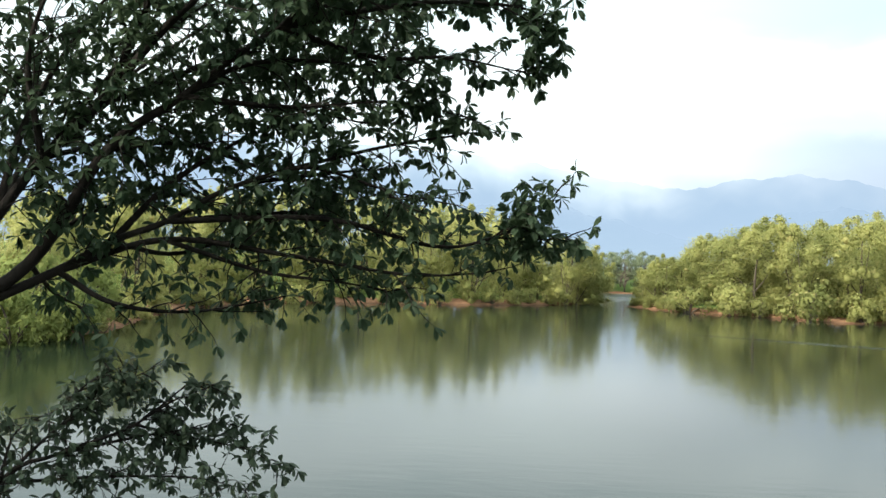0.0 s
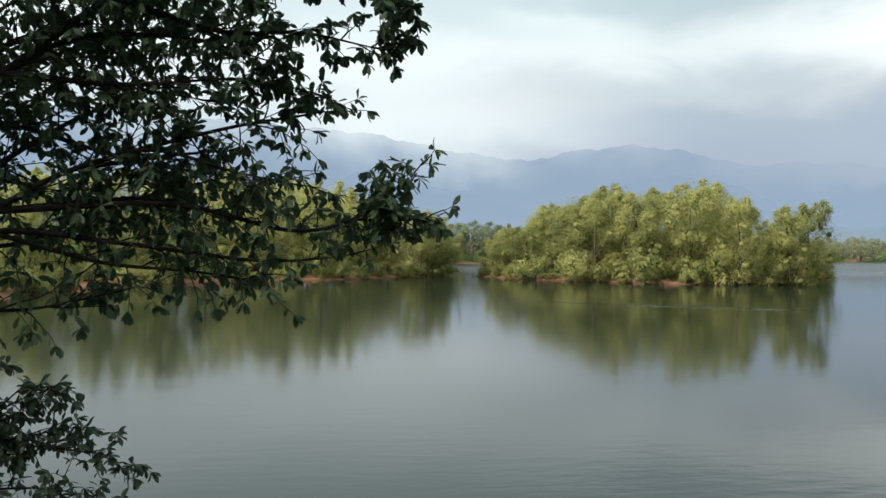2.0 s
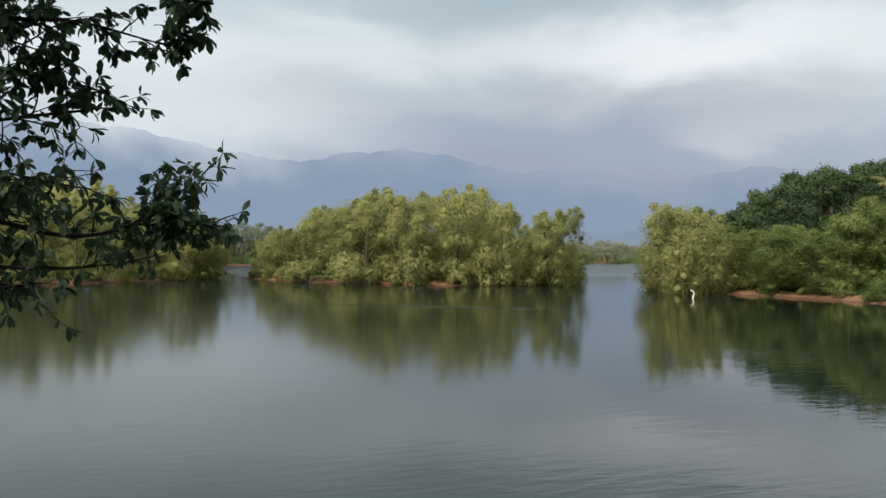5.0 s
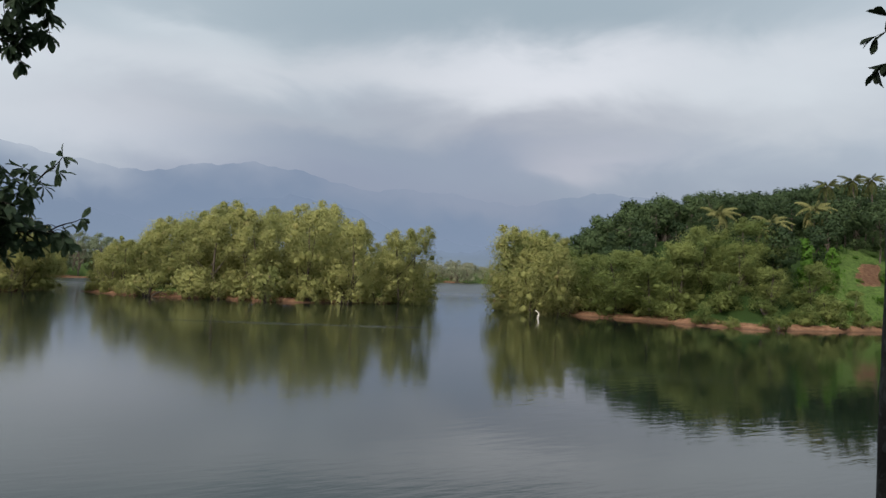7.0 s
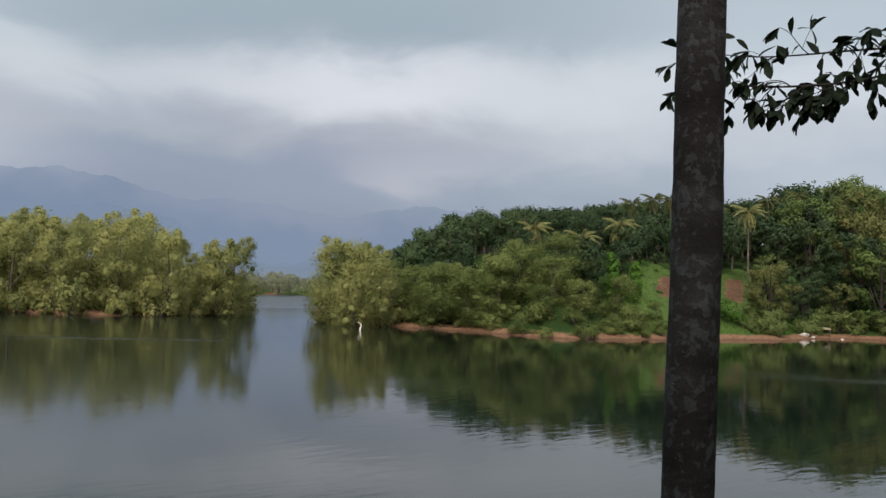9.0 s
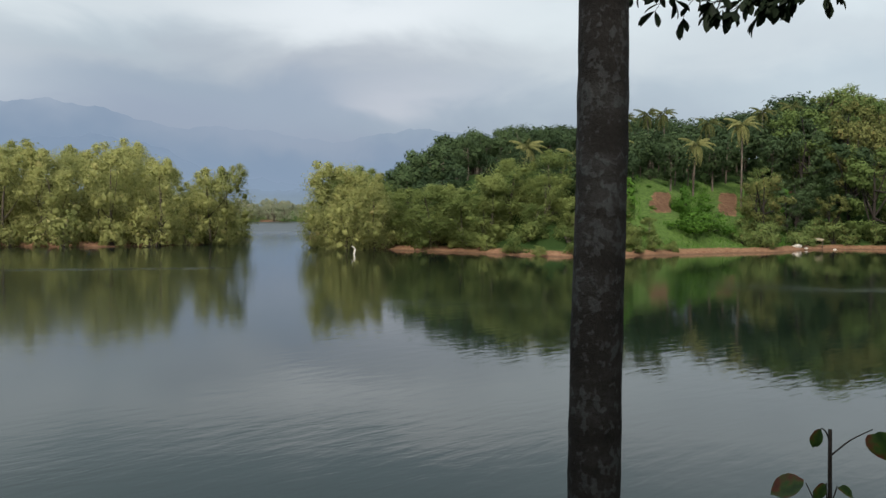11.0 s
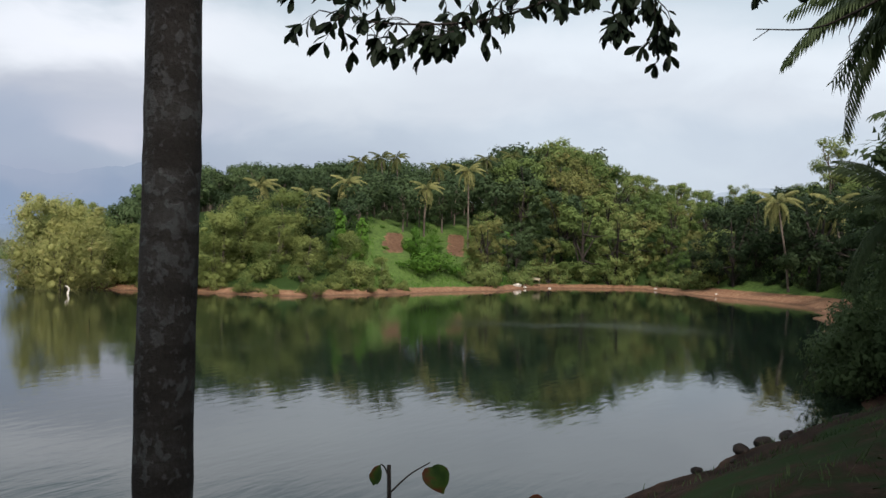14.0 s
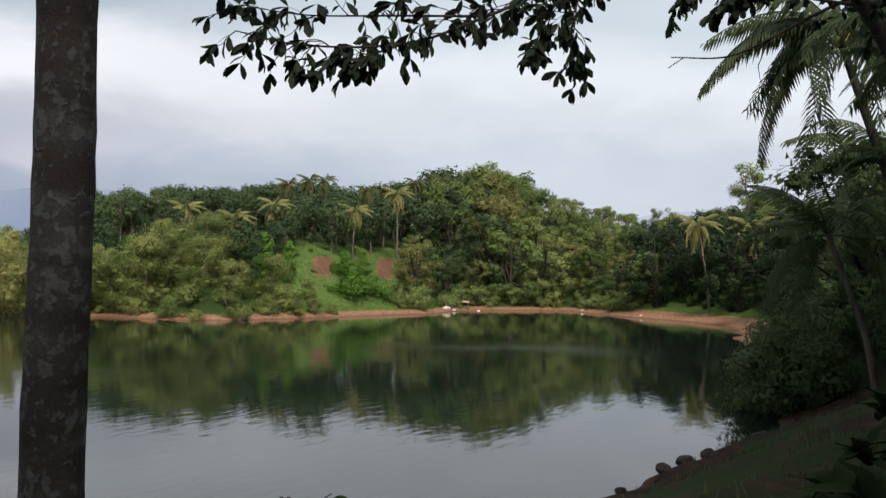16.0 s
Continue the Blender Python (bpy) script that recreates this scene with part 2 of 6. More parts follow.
def build_lichen_bark():
    m, t, out = material("lichen_bark")
    where = node(t, "ShaderNodeTexCoord").outputs["Object"]
    rings = noise_at(t, 1.0, 4, 0.6, where, (1.6, 1.6, 6.5), 0.3)
    blot = noise_at(t, 30.0, 2.0, 0.5, where, (1.0, 1.0, 0.8), 0.0)
    wide = noise_at(t, 3.2, 3.0, 0.5, where)
    speck = noise_at(t, 75.0, 5, 0.65, where)
    col = ramp(t, math_node(t, "MULTIPLY_ADD", math_node(t, "SUBTRACT", speck, 0.5), 0.25, math_node(t, "MULTIPLY_ADD", rings, 0.6, math_node(t, "MULTIPLY", wide, 0.4))),
               [(0.36, (0.009, 0.0075, 0.007)), (0.50, (0.021, 0.0185, 0.017)), (0.62, (0.038, 0.037, 0.036))])
    # crusts of lichen with clear edges, thickest along the rings
    edge = math_node(t, "MULTIPLY_ADD", math_node(t, "SUBTRACT", speck, 0.5), 0.10, math_node(t, "MULTIPLY_ADD", math_node(t, "SUBTRACT", rings, 0.5), 0.55, blot))
    crust = node(t, "ShaderNodeMapRange", {0: edge, 1: 0.53, 2: 0.63}, interpolation_type="SMOOTHSTEP").outputs[0]
    col = mix_rgb(t, math_node(t, "MULTIPLY", crust, math_node(t, "MULTIPLY_ADD", wide, 1.1, -0.05, clamp=True)), col, mix_rgb(t, speck, (0.038, 0.041, 0.043), (0.098, 0.105, 0.108)))
    f = math_node(t, "ADD", rings, math_node(t, "MULTIPLY", crust, 0.5))
    b = node(t, "ShaderNodeBump", {"Strength": 0.6, "Distance": 0.012, "Height": math_node(t, "ADD", speck, f)})
    p = node(t, "ShaderNodeBsdfPrincipled", {"Base Color": col, "Roughness": 0.9, "Specular IOR Level": 0.2, "Normal": b.outputs[0]})
    t.links.new(p.outputs[0], out.inputs[0])
    return m


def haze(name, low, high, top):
    """Far ridges: a plain glowing backdrop, the blue haze of distance put into its colour."""
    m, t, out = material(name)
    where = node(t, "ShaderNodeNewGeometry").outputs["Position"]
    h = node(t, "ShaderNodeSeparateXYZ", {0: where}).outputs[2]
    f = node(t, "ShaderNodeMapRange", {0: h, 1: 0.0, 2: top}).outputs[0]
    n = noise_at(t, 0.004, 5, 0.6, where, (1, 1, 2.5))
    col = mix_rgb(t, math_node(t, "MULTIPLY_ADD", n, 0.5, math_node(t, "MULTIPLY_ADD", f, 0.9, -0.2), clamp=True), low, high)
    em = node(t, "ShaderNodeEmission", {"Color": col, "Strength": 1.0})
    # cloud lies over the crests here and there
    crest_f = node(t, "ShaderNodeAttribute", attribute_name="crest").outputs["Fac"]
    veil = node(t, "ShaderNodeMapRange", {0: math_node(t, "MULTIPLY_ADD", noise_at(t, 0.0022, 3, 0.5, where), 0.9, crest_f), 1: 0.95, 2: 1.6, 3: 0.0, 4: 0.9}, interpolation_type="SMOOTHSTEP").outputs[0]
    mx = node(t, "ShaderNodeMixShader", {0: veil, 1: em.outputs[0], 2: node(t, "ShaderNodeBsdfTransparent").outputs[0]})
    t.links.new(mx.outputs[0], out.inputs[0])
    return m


EARTH, WATER, LICHEN = build_ground_material(), build_water_material(), build_lichen_bark()
LEAF_ISLAND = foliage("willowy_leaves", (0.132, 0.164, 0.055), (0.415, 0.415, 0.158), (0.42, 0.35, 0.16), clump=2.4, seep=0.50)
LEAF_SHORE = foliage("shore_leaves", (0.068, 0.106, 0.031), (0.285, 0.322, 0.105), clump=2.2, seep=0.48)
# the deep shade behind the sandy shore is put into this leaf colour
LEAF_SHADE_TONED = foliage("shade_toned_leaves", (0.010, 0.022, 0.010), (0.036, 0.056, 0.022), seep=0.2)
# greyed leaf colour with the haze beyond the strait painted in
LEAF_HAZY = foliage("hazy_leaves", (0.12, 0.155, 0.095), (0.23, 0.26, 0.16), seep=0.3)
LEAF_DARK = foliage("plantation_leaves", (0.022, 0.042, 0.020), (0.076, 0.112, 0.044), seep=0.22)
LEAF_MIXED = foliage("forest_leaves", (0.054, 0.092, 0.028), (0.215, 0.260, 0.082), (0.20, 0.15, 0.06), seep=0.25)
LEAF_FRESH = foliage("fresh_leaves", (0.044, 0.082, 0.024), (0.165, 0.215, 0.062), seep=0.3)
LEAF_OLIVE = foliage("olive_leaves", (0.066, 0.084, 0.024), (0.205, 0.208, 0.070), (0.26, 0.19, 0.07), seep=0.28)
LEAF_VIVID = foliage("creeper_leaves", (0.040, 0.100, 0.014), (0.105, 0.210, 0.030))
# far shore's leaves, paled: the air's haze is in the colour
LEAF_FAR_HAZE = foliage("distant_haze_leaves", (0.20, 0.23, 0.14), (0.34, 0.34, 0.23), (0.38, 0.31, 0.24), seep=0.3)
FROND = foliage("palm_fronds", (0.085, 0.105, 0.035), (0.32, 0.305, 0.12), (0.46, 0.39, 0.18), clump=0.6, seep=0.4)
FROND_MID = foliage("green_fronds", (0.045, 0.060, 0.020), (0.150, 0.155, 0.055), clump=0.6)
# darker copy of the palm fronds, with the bank's shade in its colour
FROND_DARK = foliage("shade_toned_fronds", (0.024, 0.038, 0.018), (0.080, 0.108, 0.045), seep=0.35)
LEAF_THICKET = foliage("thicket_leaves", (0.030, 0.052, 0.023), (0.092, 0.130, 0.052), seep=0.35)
LEAF_NEAR = foliage("glossy_leaves", (0.028, 0.052, 0.032), (0.100, 0.145, 0.078), clump=2.0, seep=0.38, gloss=0.12, rough=0.5)
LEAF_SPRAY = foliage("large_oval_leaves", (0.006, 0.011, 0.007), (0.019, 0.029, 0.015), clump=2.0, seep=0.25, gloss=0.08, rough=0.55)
LEAF_LOW = foliage("greyish_leaves", (0.036, 0.060, 0.038), (0.100, 0.135, 0.085), clump=2.0, seep=0.25, gloss=0.18, rough=0.5)
BARK = solid("grey_brown_bark", [(0.3, (0.035, 0.026, 0.02)), (0.55, (0.10, 0.08, 0.062)), (0.75, (0.19, 0.165, 0.14))], 2.0, 0.9, 0.6, 9.0, (1, 1, 0.3))
BARK_DARK = solid("dark_bark", [(0.3, (0.009, 0.007, 0.006)), (0.6, (0.026, 0.020, 0.016)), (0.8, (0.075, 0.066, 0.056))], 5.0, 0.9, 0.6, 25.0, (1, 1, 0.35))
BARK_PALE = solid("pale_palm_bark", [(0.3, (0.08, 0.068, 0.055)), (0.55, (0.20, 0.18, 0.15)), (0.75, (0.34, 0.32, 0.28))], 2.2, 0.85, 0.4, 8.0, (0.4, 0.4, 3.0))
ROCK = solid("laterite_stone", [(0.3, (0.008, 0.006, 0.005)), (0.55, (0.022, 0.015, 0.012)), (0.75, (0.05, 0.035, 0.027))], 6.0, 0.85, 0.7, 22.0)
ROCK_PALE = solid("pale_stone", [(0.3, (0.30, 0.27, 0.23)), (0.55, (0.55, 0.52, 0.47)), (0.75, (0.72, 0.70, 0.65))], 2.0, 0.8, 0.4, 9.0)
WOOD_PALE = solid("bleached_wood", [(0.3, (0.42, 0.38, 0.32)), (0.6, (0.66, 0.62, 0.55)), (0.8, (0.78, 0.75, 0.70))], 3.0, 0.75, 0.4, 14.0, (1, 1, 0.2))
THATCH = solid("dry_thatch", [(0.3, (0.13, 0.10, 0.06)), (0.55, (0.28, 0.23, 0.15)), (0.8, (0.42, 0.37, 0.27))], 6.0, 0.9, 0.6, 30.0)
HUSK = solid("coconut_husk", [(0.3, (0.12, 0.13, 0.03)), (0.6, (0.26, 0.22, 0.06)), (0.8, (0.34, 0.25, 0.09))], 2.0, 0.5, 0.1, 12.0)

# ---------------------------------------------------------------- mesh tools
RNG = np.random.default_rng(7)


class Geo:
    """Gathers vertices and faces for one mesh."""

    def __init__(self):
        self.v, self.flat, self.lens, self.n, self.nrm = [], [], [], 0, []

    def add(self, verts, faces):
        if isinstance(faces, np.ndarray):
            return self.add_packed(verts, faces.ravel(), np.full(len(faces), faces.shape[1]))
        return self.add_packed(verts, np.array([i for face in faces for i in face], int), np.array([len(face) for face in faces], int))

    def add_packed(self, verts, flat, lens, normals=None):
        self.v.append(np.asarray(verts, float).reshape(-1, 3))
        self.nrm.append(np.zeros_like(self.v[-1]) if normals is None else np.asarray(normals, float).reshape(-1, 3))
        self.flat.append(np.asarray(flat) + self.n)
        self.lens.append(np.asarray(lens))
        self.n += len(self.v[-1])
        return self

    def packed(self):
        return np.concatenate(self.v), np.concatenate(self.flat), np.concatenate(self.lens)

    def tube(self, points, radii, sides=7, cap=True):
        p = np.asarray(points, float)
        r = np.broadcast_to(np.asarray(radii, float), (len(p),))
        d = np.gradient(p, axis=0)
        d /= np.linalg.norm(d, axis=1, keepdims=True) + 1e-9
        ref = np.array([1.0, 0, 0]) if abs(d[0][2]) > 0.7 else np.array([0, 0, 1.0])
        u = np.cross(d, ref)
        u /= np.linalg.norm(u, axis=1, keepdims=True) + 1e-9
        w = np.cross(d, u)
        ang = np.linspace(0, 2 * np.pi, sides, endpoint=False)
        ring = p[:, None] + r[:, None, None] * (np.cos(ang)[None, :, None] * u[:, None] + np.sin(ang)[None, :, None] * w[:, None])
        faces = [(i * sides + j, i * sides + (j + 1) % sides, (i + 1) * sides + (j + 1) % sides, (i + 1) * sides + j) for i in range(len(p) - 1) for j in range(sides)]
        if cap:
            faces += [tuple(range(sides))[::-1], tuple(range((len(p) - 1) * sides, len(p) * sides))]
        return self.add(ring.reshape(-1, 3), faces)

    def cards(self, centres, normals, length, width, rng, soft=None):
        """Small pointed leaves, one to a centre; soft: the way the leaf mass faces there."""
        c, n = np.asarray(centres), np.asarray(normals)
        k = len(c)
        t = np.cross(n, rng.normal(size=(k, 3)))
        t /= np.linalg.norm(t, axis=1, keepdims=True) + 1e-9
        b = np.cross(n, t)
        l, w = (np.asarray(s) * rng.uniform(0.7, 1.3, k) for s in (length, width))
        l, w = l[:, None] / 2, w[:, None] / 2
        tri = np.stack([c - t * l - b * w, c + t * l + n * l * 0.15, c - t * l + b * w], 1).reshape(-1, 3)
        return self.add_packed(tri, np.arange(3 * k), np.full(k, 3), None if soft is None else np.repeat(soft, 3, 0))

    def mesh(self, name, mat, smooth=True):
        me = bpy.data.meshes.new(name)
        v, flat, lens = self.packed()
        me.vertices.add(len(v))
        me.loops.add(len(flat))
        me.polygons.add(len(lens))
        me.vertices.foreach_set("co", v.astype(np.float32).ravel())
        me.loops.foreach_set("vertex_index", flat.astype(np.int32))
        me.polygons.foreach_set("loop_start", np.concatenate([[0], np.cumsum(lens)[:-1]]).astype(np.int32))
        me.polygons.foreach_set("use_smooth", np.full(len(lens), smooth))
        me.materials.append(mat)
        me.update(calc_edges=True)
        nrm = np.concatenate(self.nrm)
        if np.any(nrm):
            me.polygons.foreach_set("use_smooth", np.ones(len(lens), bool))
            me.normals_split_custom_set_from_vertices(nrm.astype(np.float32))
        return me


def part(name, data, mat, parent, label="", smooth=True):
    """One mesh object under a thing or a part."""
    me = data.mesh(name, mat, smooth) if isinstance(data, Geo) else data
    ob = new(name, me)
    ob.parent = parent
    return tagged(ob, label)


def curve_through(points, per=6):
    """A smooth line through a few points."""
    p = np.asarray(points, float)
    q = np.concatenate([[2 * p[0] - p[1]], p, [2 * p[-1] - p[-2]]])
    out = []
    for i in range(1, len(q) - 2):
        for s in np.linspace(0, 1, per, endpoint=False):
            a0, a1, a2, a3 = q[i - 1], q[i], q[i + 1], q[i + 2]
            out.append(0.5 * (2 * a1 + (a2 - a0) * s + (2 * a0 - 5 * a1 + 4 * a2 - a3) * s**2 + (3 * a1 - a0 - 3 * a2 + a3) * s**3))
    return np.array(out + [p[-1]])


def unit(v):
    v = np.asarray(v, float)
    return v / (np.linalg.norm(v, axis=-1, keepdims=True) + 1e-9)


def polar(az, d):
    return d * math.sin(radians(az)), d * math.cos(radians(az))


# ---------------------------------------------------------------- land and water
LAKE = np.array([(-60, 8), (-20, 7), (-3, 6.5), (4, 5.6), (10, 4.9), (13.6, 4.15), (15.3, 3.75), (17.5, 3.25), (19.6, 2.75), (22.5, 2.1), (26.4, 0.7), (40, 1.5), (60, 4), (80, 6),
                 (95, 9), (112, 23), (128, 34.6), (117, 45), (103, 43.5), (90, 45), (79, 47.5), (66, 49), (64, 56), (63.7, 62), (61, 70), (62, 80), (64.4, 85),
                 (76, 104), (118, 150), (170, 195), (205, 235), (190, 250), (164, 249), (120, 215), (80, 170), (45, 166), (27, 166), (14, 150), (12, 122), (16.6, 106.5),
                 (6, 94), (-5.5, 84.5), (-16, 78), (-20, 60), (-17, 42), (-19, 36), (-30, 27), (-60, 20)], float)
ISLE = np.array([(20.0, 108), (21.3, 99.5), (25, 95), (37, 87.5), (51, 88.5), (60, 97), (65, 112), (55, 122), (40, 122), (27, 120)], float)


def inside_distance(poly, x, y):
    """Metres from the outline: positive inside it."""
    best, inside = np.full(x.shape, 1e9), np.zeros(x.shape, bool)
    for (x0, y0), (x1, y1) in zip(poly, np.roll(poly, -1, 0)):
        dx, dy = x1 - x0, y1 - y0
        s = np.clip(((x - x0) * dx + (y - y0) * dy) / (dx * dx + dy * dy), 0, 1)
        best = np.minimum(best, np.hypot(x - x0 - s * dx, y - y0 - s * dy))
        cross = ((y0 > y) != (y1 > y)) & (x < dx * (y - y0) / (dy + 1e-12) + x0)
        inside ^= cross
    return np.where(inside, best, -best)


def waves(x, y, k):
    return (np.sin(x * k + 1.7 * np.sin(y * k * 0.7)) + np.sin(y * k * 1.3 + 2.1 * np.sin(x * k * 0.6 + 1)) + 0.6 * np.sin((x + y) * k * 2.3 + 0.5)) / 2.6


def smooth(v, lo, hi):
    s = np.clip((v - lo) / (hi - lo), 0, 1)
    return s * s * (3 - 2 * s)


def shore(x, y):
    """Metres inland from the water's edge; below nought in the water."""
    lake, isle = inside_distance(LAKE, x, y), inside_distance(ISLE, x, y)
    far = smooth(np.hypot(x, y), 25, 60)
    return np.maximum(-lake, isle) + far * (0.7 * waves(x, y, 0.35) + 0.35 * waves(x, y, 1.1)) + (1 - far) * 0.22 * waves(x, y, 1.4)


def land(x, y):
    """Height of the ground."""
    x, y = np.asarray(x, float), np.asarray(y, float)
    s = shore(x, y)
    r = np.hypot(x, y)
    az = np.degrees(np.arctan2(x, y))
    low = 0.58 * smooth(s, -0.2, 3.0) + 0.05 * np.clip(s - 3, 0, 30) + 0.04 * waves(x, y, 0.9)
    hill = 0.42 * np.clip(s - 3, 0, 18) + 0.12 * np.clip(s - 21, 0, 70) + 0.02 * np.clip(s - 91, 0, 200)
    hill *= smooth(az, 38, 47) * smooth(x, 55, 75) * (1 - 0.55 * smooth(az, 74, 84)) * (1 - smooth(az, 100, 130))
    bank = 0.46 * np.clip(s, 0, 4.4) + 0.16 * np.clip(s - 4.4, 0, 5) + 0.03 * np.clip(s - 10, 0, 200) + 0.05 * waves(x, y, 1.7)
    near = (1 - smooth(y, 7, 14)) * (1 - smooth(x, 50, 80)) * smooth(x, -60, -20)
    h = np.where(s > 0, (low + hill) * (1 - near) + bank * near, np.maximum(s * 0.35, -2.2))
    return h + 6 * smooth(r, 350, 1400) * (s > 0)


def ground_z(x, y):
    return float(land(np.array([x]), np.array([y]))[0])


def build_ground():
    radii = np.concatenate([np.arange(0.4, 30, 0.5), np.arange(30, 62, 1.2), np.arange(62, 150, 0.9), np.geomspace(150, 4600, 60)])
    az = np.radians(np.concatenate([np.arange(-42, 108, 0.36), np.arange(108, 318, 5.0)]))
    rr, aa = np.meshgrid(radii, az, indexing="ij")
    x, y = rr * np.sin(aa), rr * np.cos(aa)
    z = land(x, y)
    s = shore(x, y)
    deg = np.degrees(aa)
    soil = 0.95 * (1 - smooth(s, 1.4, 3.2))
    # bare red slope on the hill, and the trodden bank
    for a0, a1, lo, hi in ((58.3, 59.7, 11, 17), (62.6, 63.7, 10.5, 18), (65.9, 66.9, 18, 23)):
        wavy = 0.25 * waves(x, y, 0.8)
        soil = np.maximum(soil, 0.9 * smooth(deg + wavy, a0 - 0.3, a0 + 0.3) * (1 - smooth(deg, a1 - 0.3, a1 + 0.3)) * smooth(s, lo - 1, lo + 1) * (1 - smooth(s, hi - 1, hi + 1)))
    soil = np.maximum(soil, 0.47 * (rr < 40) * (y < 8))
    soil = np.maximum(soil, 0.85 * smooth(deg, 77, 80) * (1 - smooth(s, 3.2, 4.8)) * (rr > 60) * (deg < 100))
    # near bank: shade put into the ground colour; further on, litter under the woods
    mould_shade = (1 - smooth(rr, 38, 55)) * (1 - smooth(y, 7, 10))
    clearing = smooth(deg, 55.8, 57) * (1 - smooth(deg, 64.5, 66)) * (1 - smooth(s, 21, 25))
    mould_shade = np.maximum(mould_shade, 0.85 * smooth(s, 1.8, 3.0) * (1 - clearing) * smooth(rr, 58, 62) * smooth(deg, 36, 38) * (1 - 0.9 * smooth(deg, 77, 79)))
    mould_shade = np.maximum(mould_shade, 0.55 * (soil > 0.5) * (s > 6) * (rr > 60))
    nr, na = x.shape
    verts = np.concatenate([[[0, 0, ground_z(0, 0)]], np.stack([x, y, z], -1).reshape(-1, 3)])
    faces = [(1 + i * na + j, 1 + (i + 1) * na + j, 1 + (i + 1) * na + (j + 1) % na, 1 + i * na + (j + 1) % na)[::-1] for i in range(nr - 1) for j in range(na)]
    faces += [(0, 1 + j, 1 + (j + 1) % na)[::-1] for j in range(na)]
    me = Geo().add(verts, faces).mesh("ground", EARTH)
    att = me.attributes.new("soil", "FLOAT", "POINT")
    att.data.foreach_set("value", np.concatenate([[0.5], soil.ravel()]).astype(np.float32))
    att = me.attributes.new("mould_shade", "FLOAT", "POINT")
    att.data.foreach_set("value", np.concatenate([[1.0], mould_shade.ravel()]).astype(np.float32))
    tagged(new("ground", me), "red laterite earth and green grass round the lake", "ground", kind="structure")


def build_water():
    r, n = 4600.0, 64
    ang = np.linspace(0, 2 * np.pi, n, endpoint=False)
    g = Geo().add(np.stack([r * np.cos(ang), r * np.sin(ang), 0 * ang], -1), [tuple(range(n))])
    tagged(new("water", g.mesh("water", WATER, False)), "calm green-grey lake water with faint ripples", "water", kind="structure")


def build_mountains():
    deg = np.arange(-60, 130, 0.25)
    known = [-60, -30, -12, -0.8, 3.9, 9.6, 14.3, 16.9, 20.9, 24, 28, 30.3, 33.6, 38, 43, 47.6, 55, 66, 76, 81.5, 90, 130]
    height = [5.0, 7.5, 7.8, 7.3, 7.0, 5.9, 5.35, 6.0, 6.4, 6.0, 5.0, 5.2, 5.05, 4.4, 5.4, 5.2, 4.4, 3.4, 3.6, 4.8, 4.2, 3.0]
    near_h = [2.0, 3.0, 3.4, 3.6, 4.6, 3.4, 2.2, 2.9, 4.2, 4.4, 3.6, 2.2, 1.9, 1.6, 1.5, 1.6, 1.9, 2.0, 2.0, 2.2, 2.0, 1.5]
    low_h = [1.0, 1.2, 1.2, 1.0, 0.9, 0.9, 1.0, 1.0, 1.1, 1.1, 1.1, 1.2, 1.25, 1.5, 1.4, 1.2, 1.0, 1.0, 1.0, 1.0, 1.0, 1.0]
    layers = (("far mountain range, pale blue haze in its glow", 4200, height, 0.10, haze("mountain_haze", (0.268, 0.354, 0.460), (0.232, 0.320, 0.428), 450)),
              ("nearer mountain spur, blue-grey haze in its glow", 3200, near_h, 0.16, haze("spur_haze", (0.264, 0.352, 0.454), (0.228, 0.315, 0.420), 260)),
              ("low wooded hills across the lake, haze in their glow", 1500, low_h, 0.12, haze("hill_haze", (0.26, 0.34, 0.40), (0.21, 0.28, 0.36), 60)))
    for k, (label, d, prof, rug, mat) in enumerate(layers):
        el = np.interp(deg, known, prof)
        el = el + rug * (np.sin(deg * 1.9 + k) * 0.6 + np.sin(deg * 4.3 + 2 * k) * 0.4 + np.sin(deg * 9.7 + k * 3) * 0.22 + np.sin(deg * 19.0) * 0.12)
        rows = []
        for f, out in ((0.0, 0.86), (0.35, 0.90), (0.7, 0.95), (1.0, 1.0), (0.5, 1.06)):
            rr = d * (out + 0.015 * np.sin(deg * 2.7 + f * 5 + k) * (f < 1))
            z = 4 + rr * np.tan(np.radians(el * f)) * 1.0 - (8 if f == 0 else 0)
            rows.append(np.stack([rr * np.sin(np.radians(deg)), rr * np.cos(np.radians(deg)), z], -1))
        n = len(deg)
        faces = [(i * n + j, i * n + j + 1, (i + 1) * n + j + 1, (i + 1) * n + j) for i in range(len(rows) - 1) for j in range(n - 1)]
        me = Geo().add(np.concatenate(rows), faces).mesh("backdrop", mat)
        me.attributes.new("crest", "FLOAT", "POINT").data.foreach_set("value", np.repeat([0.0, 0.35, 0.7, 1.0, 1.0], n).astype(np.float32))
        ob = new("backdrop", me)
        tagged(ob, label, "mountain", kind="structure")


build_ground()
build_water()
build_mountains()

# ---------------------------------------------------------------- trees of the far shores


def ball():
    bm = bmesh.new()
    bmesh.ops.create_icosphere(bm, subdivisions=1, radius=1.0)
    v = np.array([v.co[:] for v in bm.verts])
    f = np.array([[q.index for q in face.verts] for face in bm.faces])
    bm.free()
    return v, f


BALL_V, BALL_F = ball()


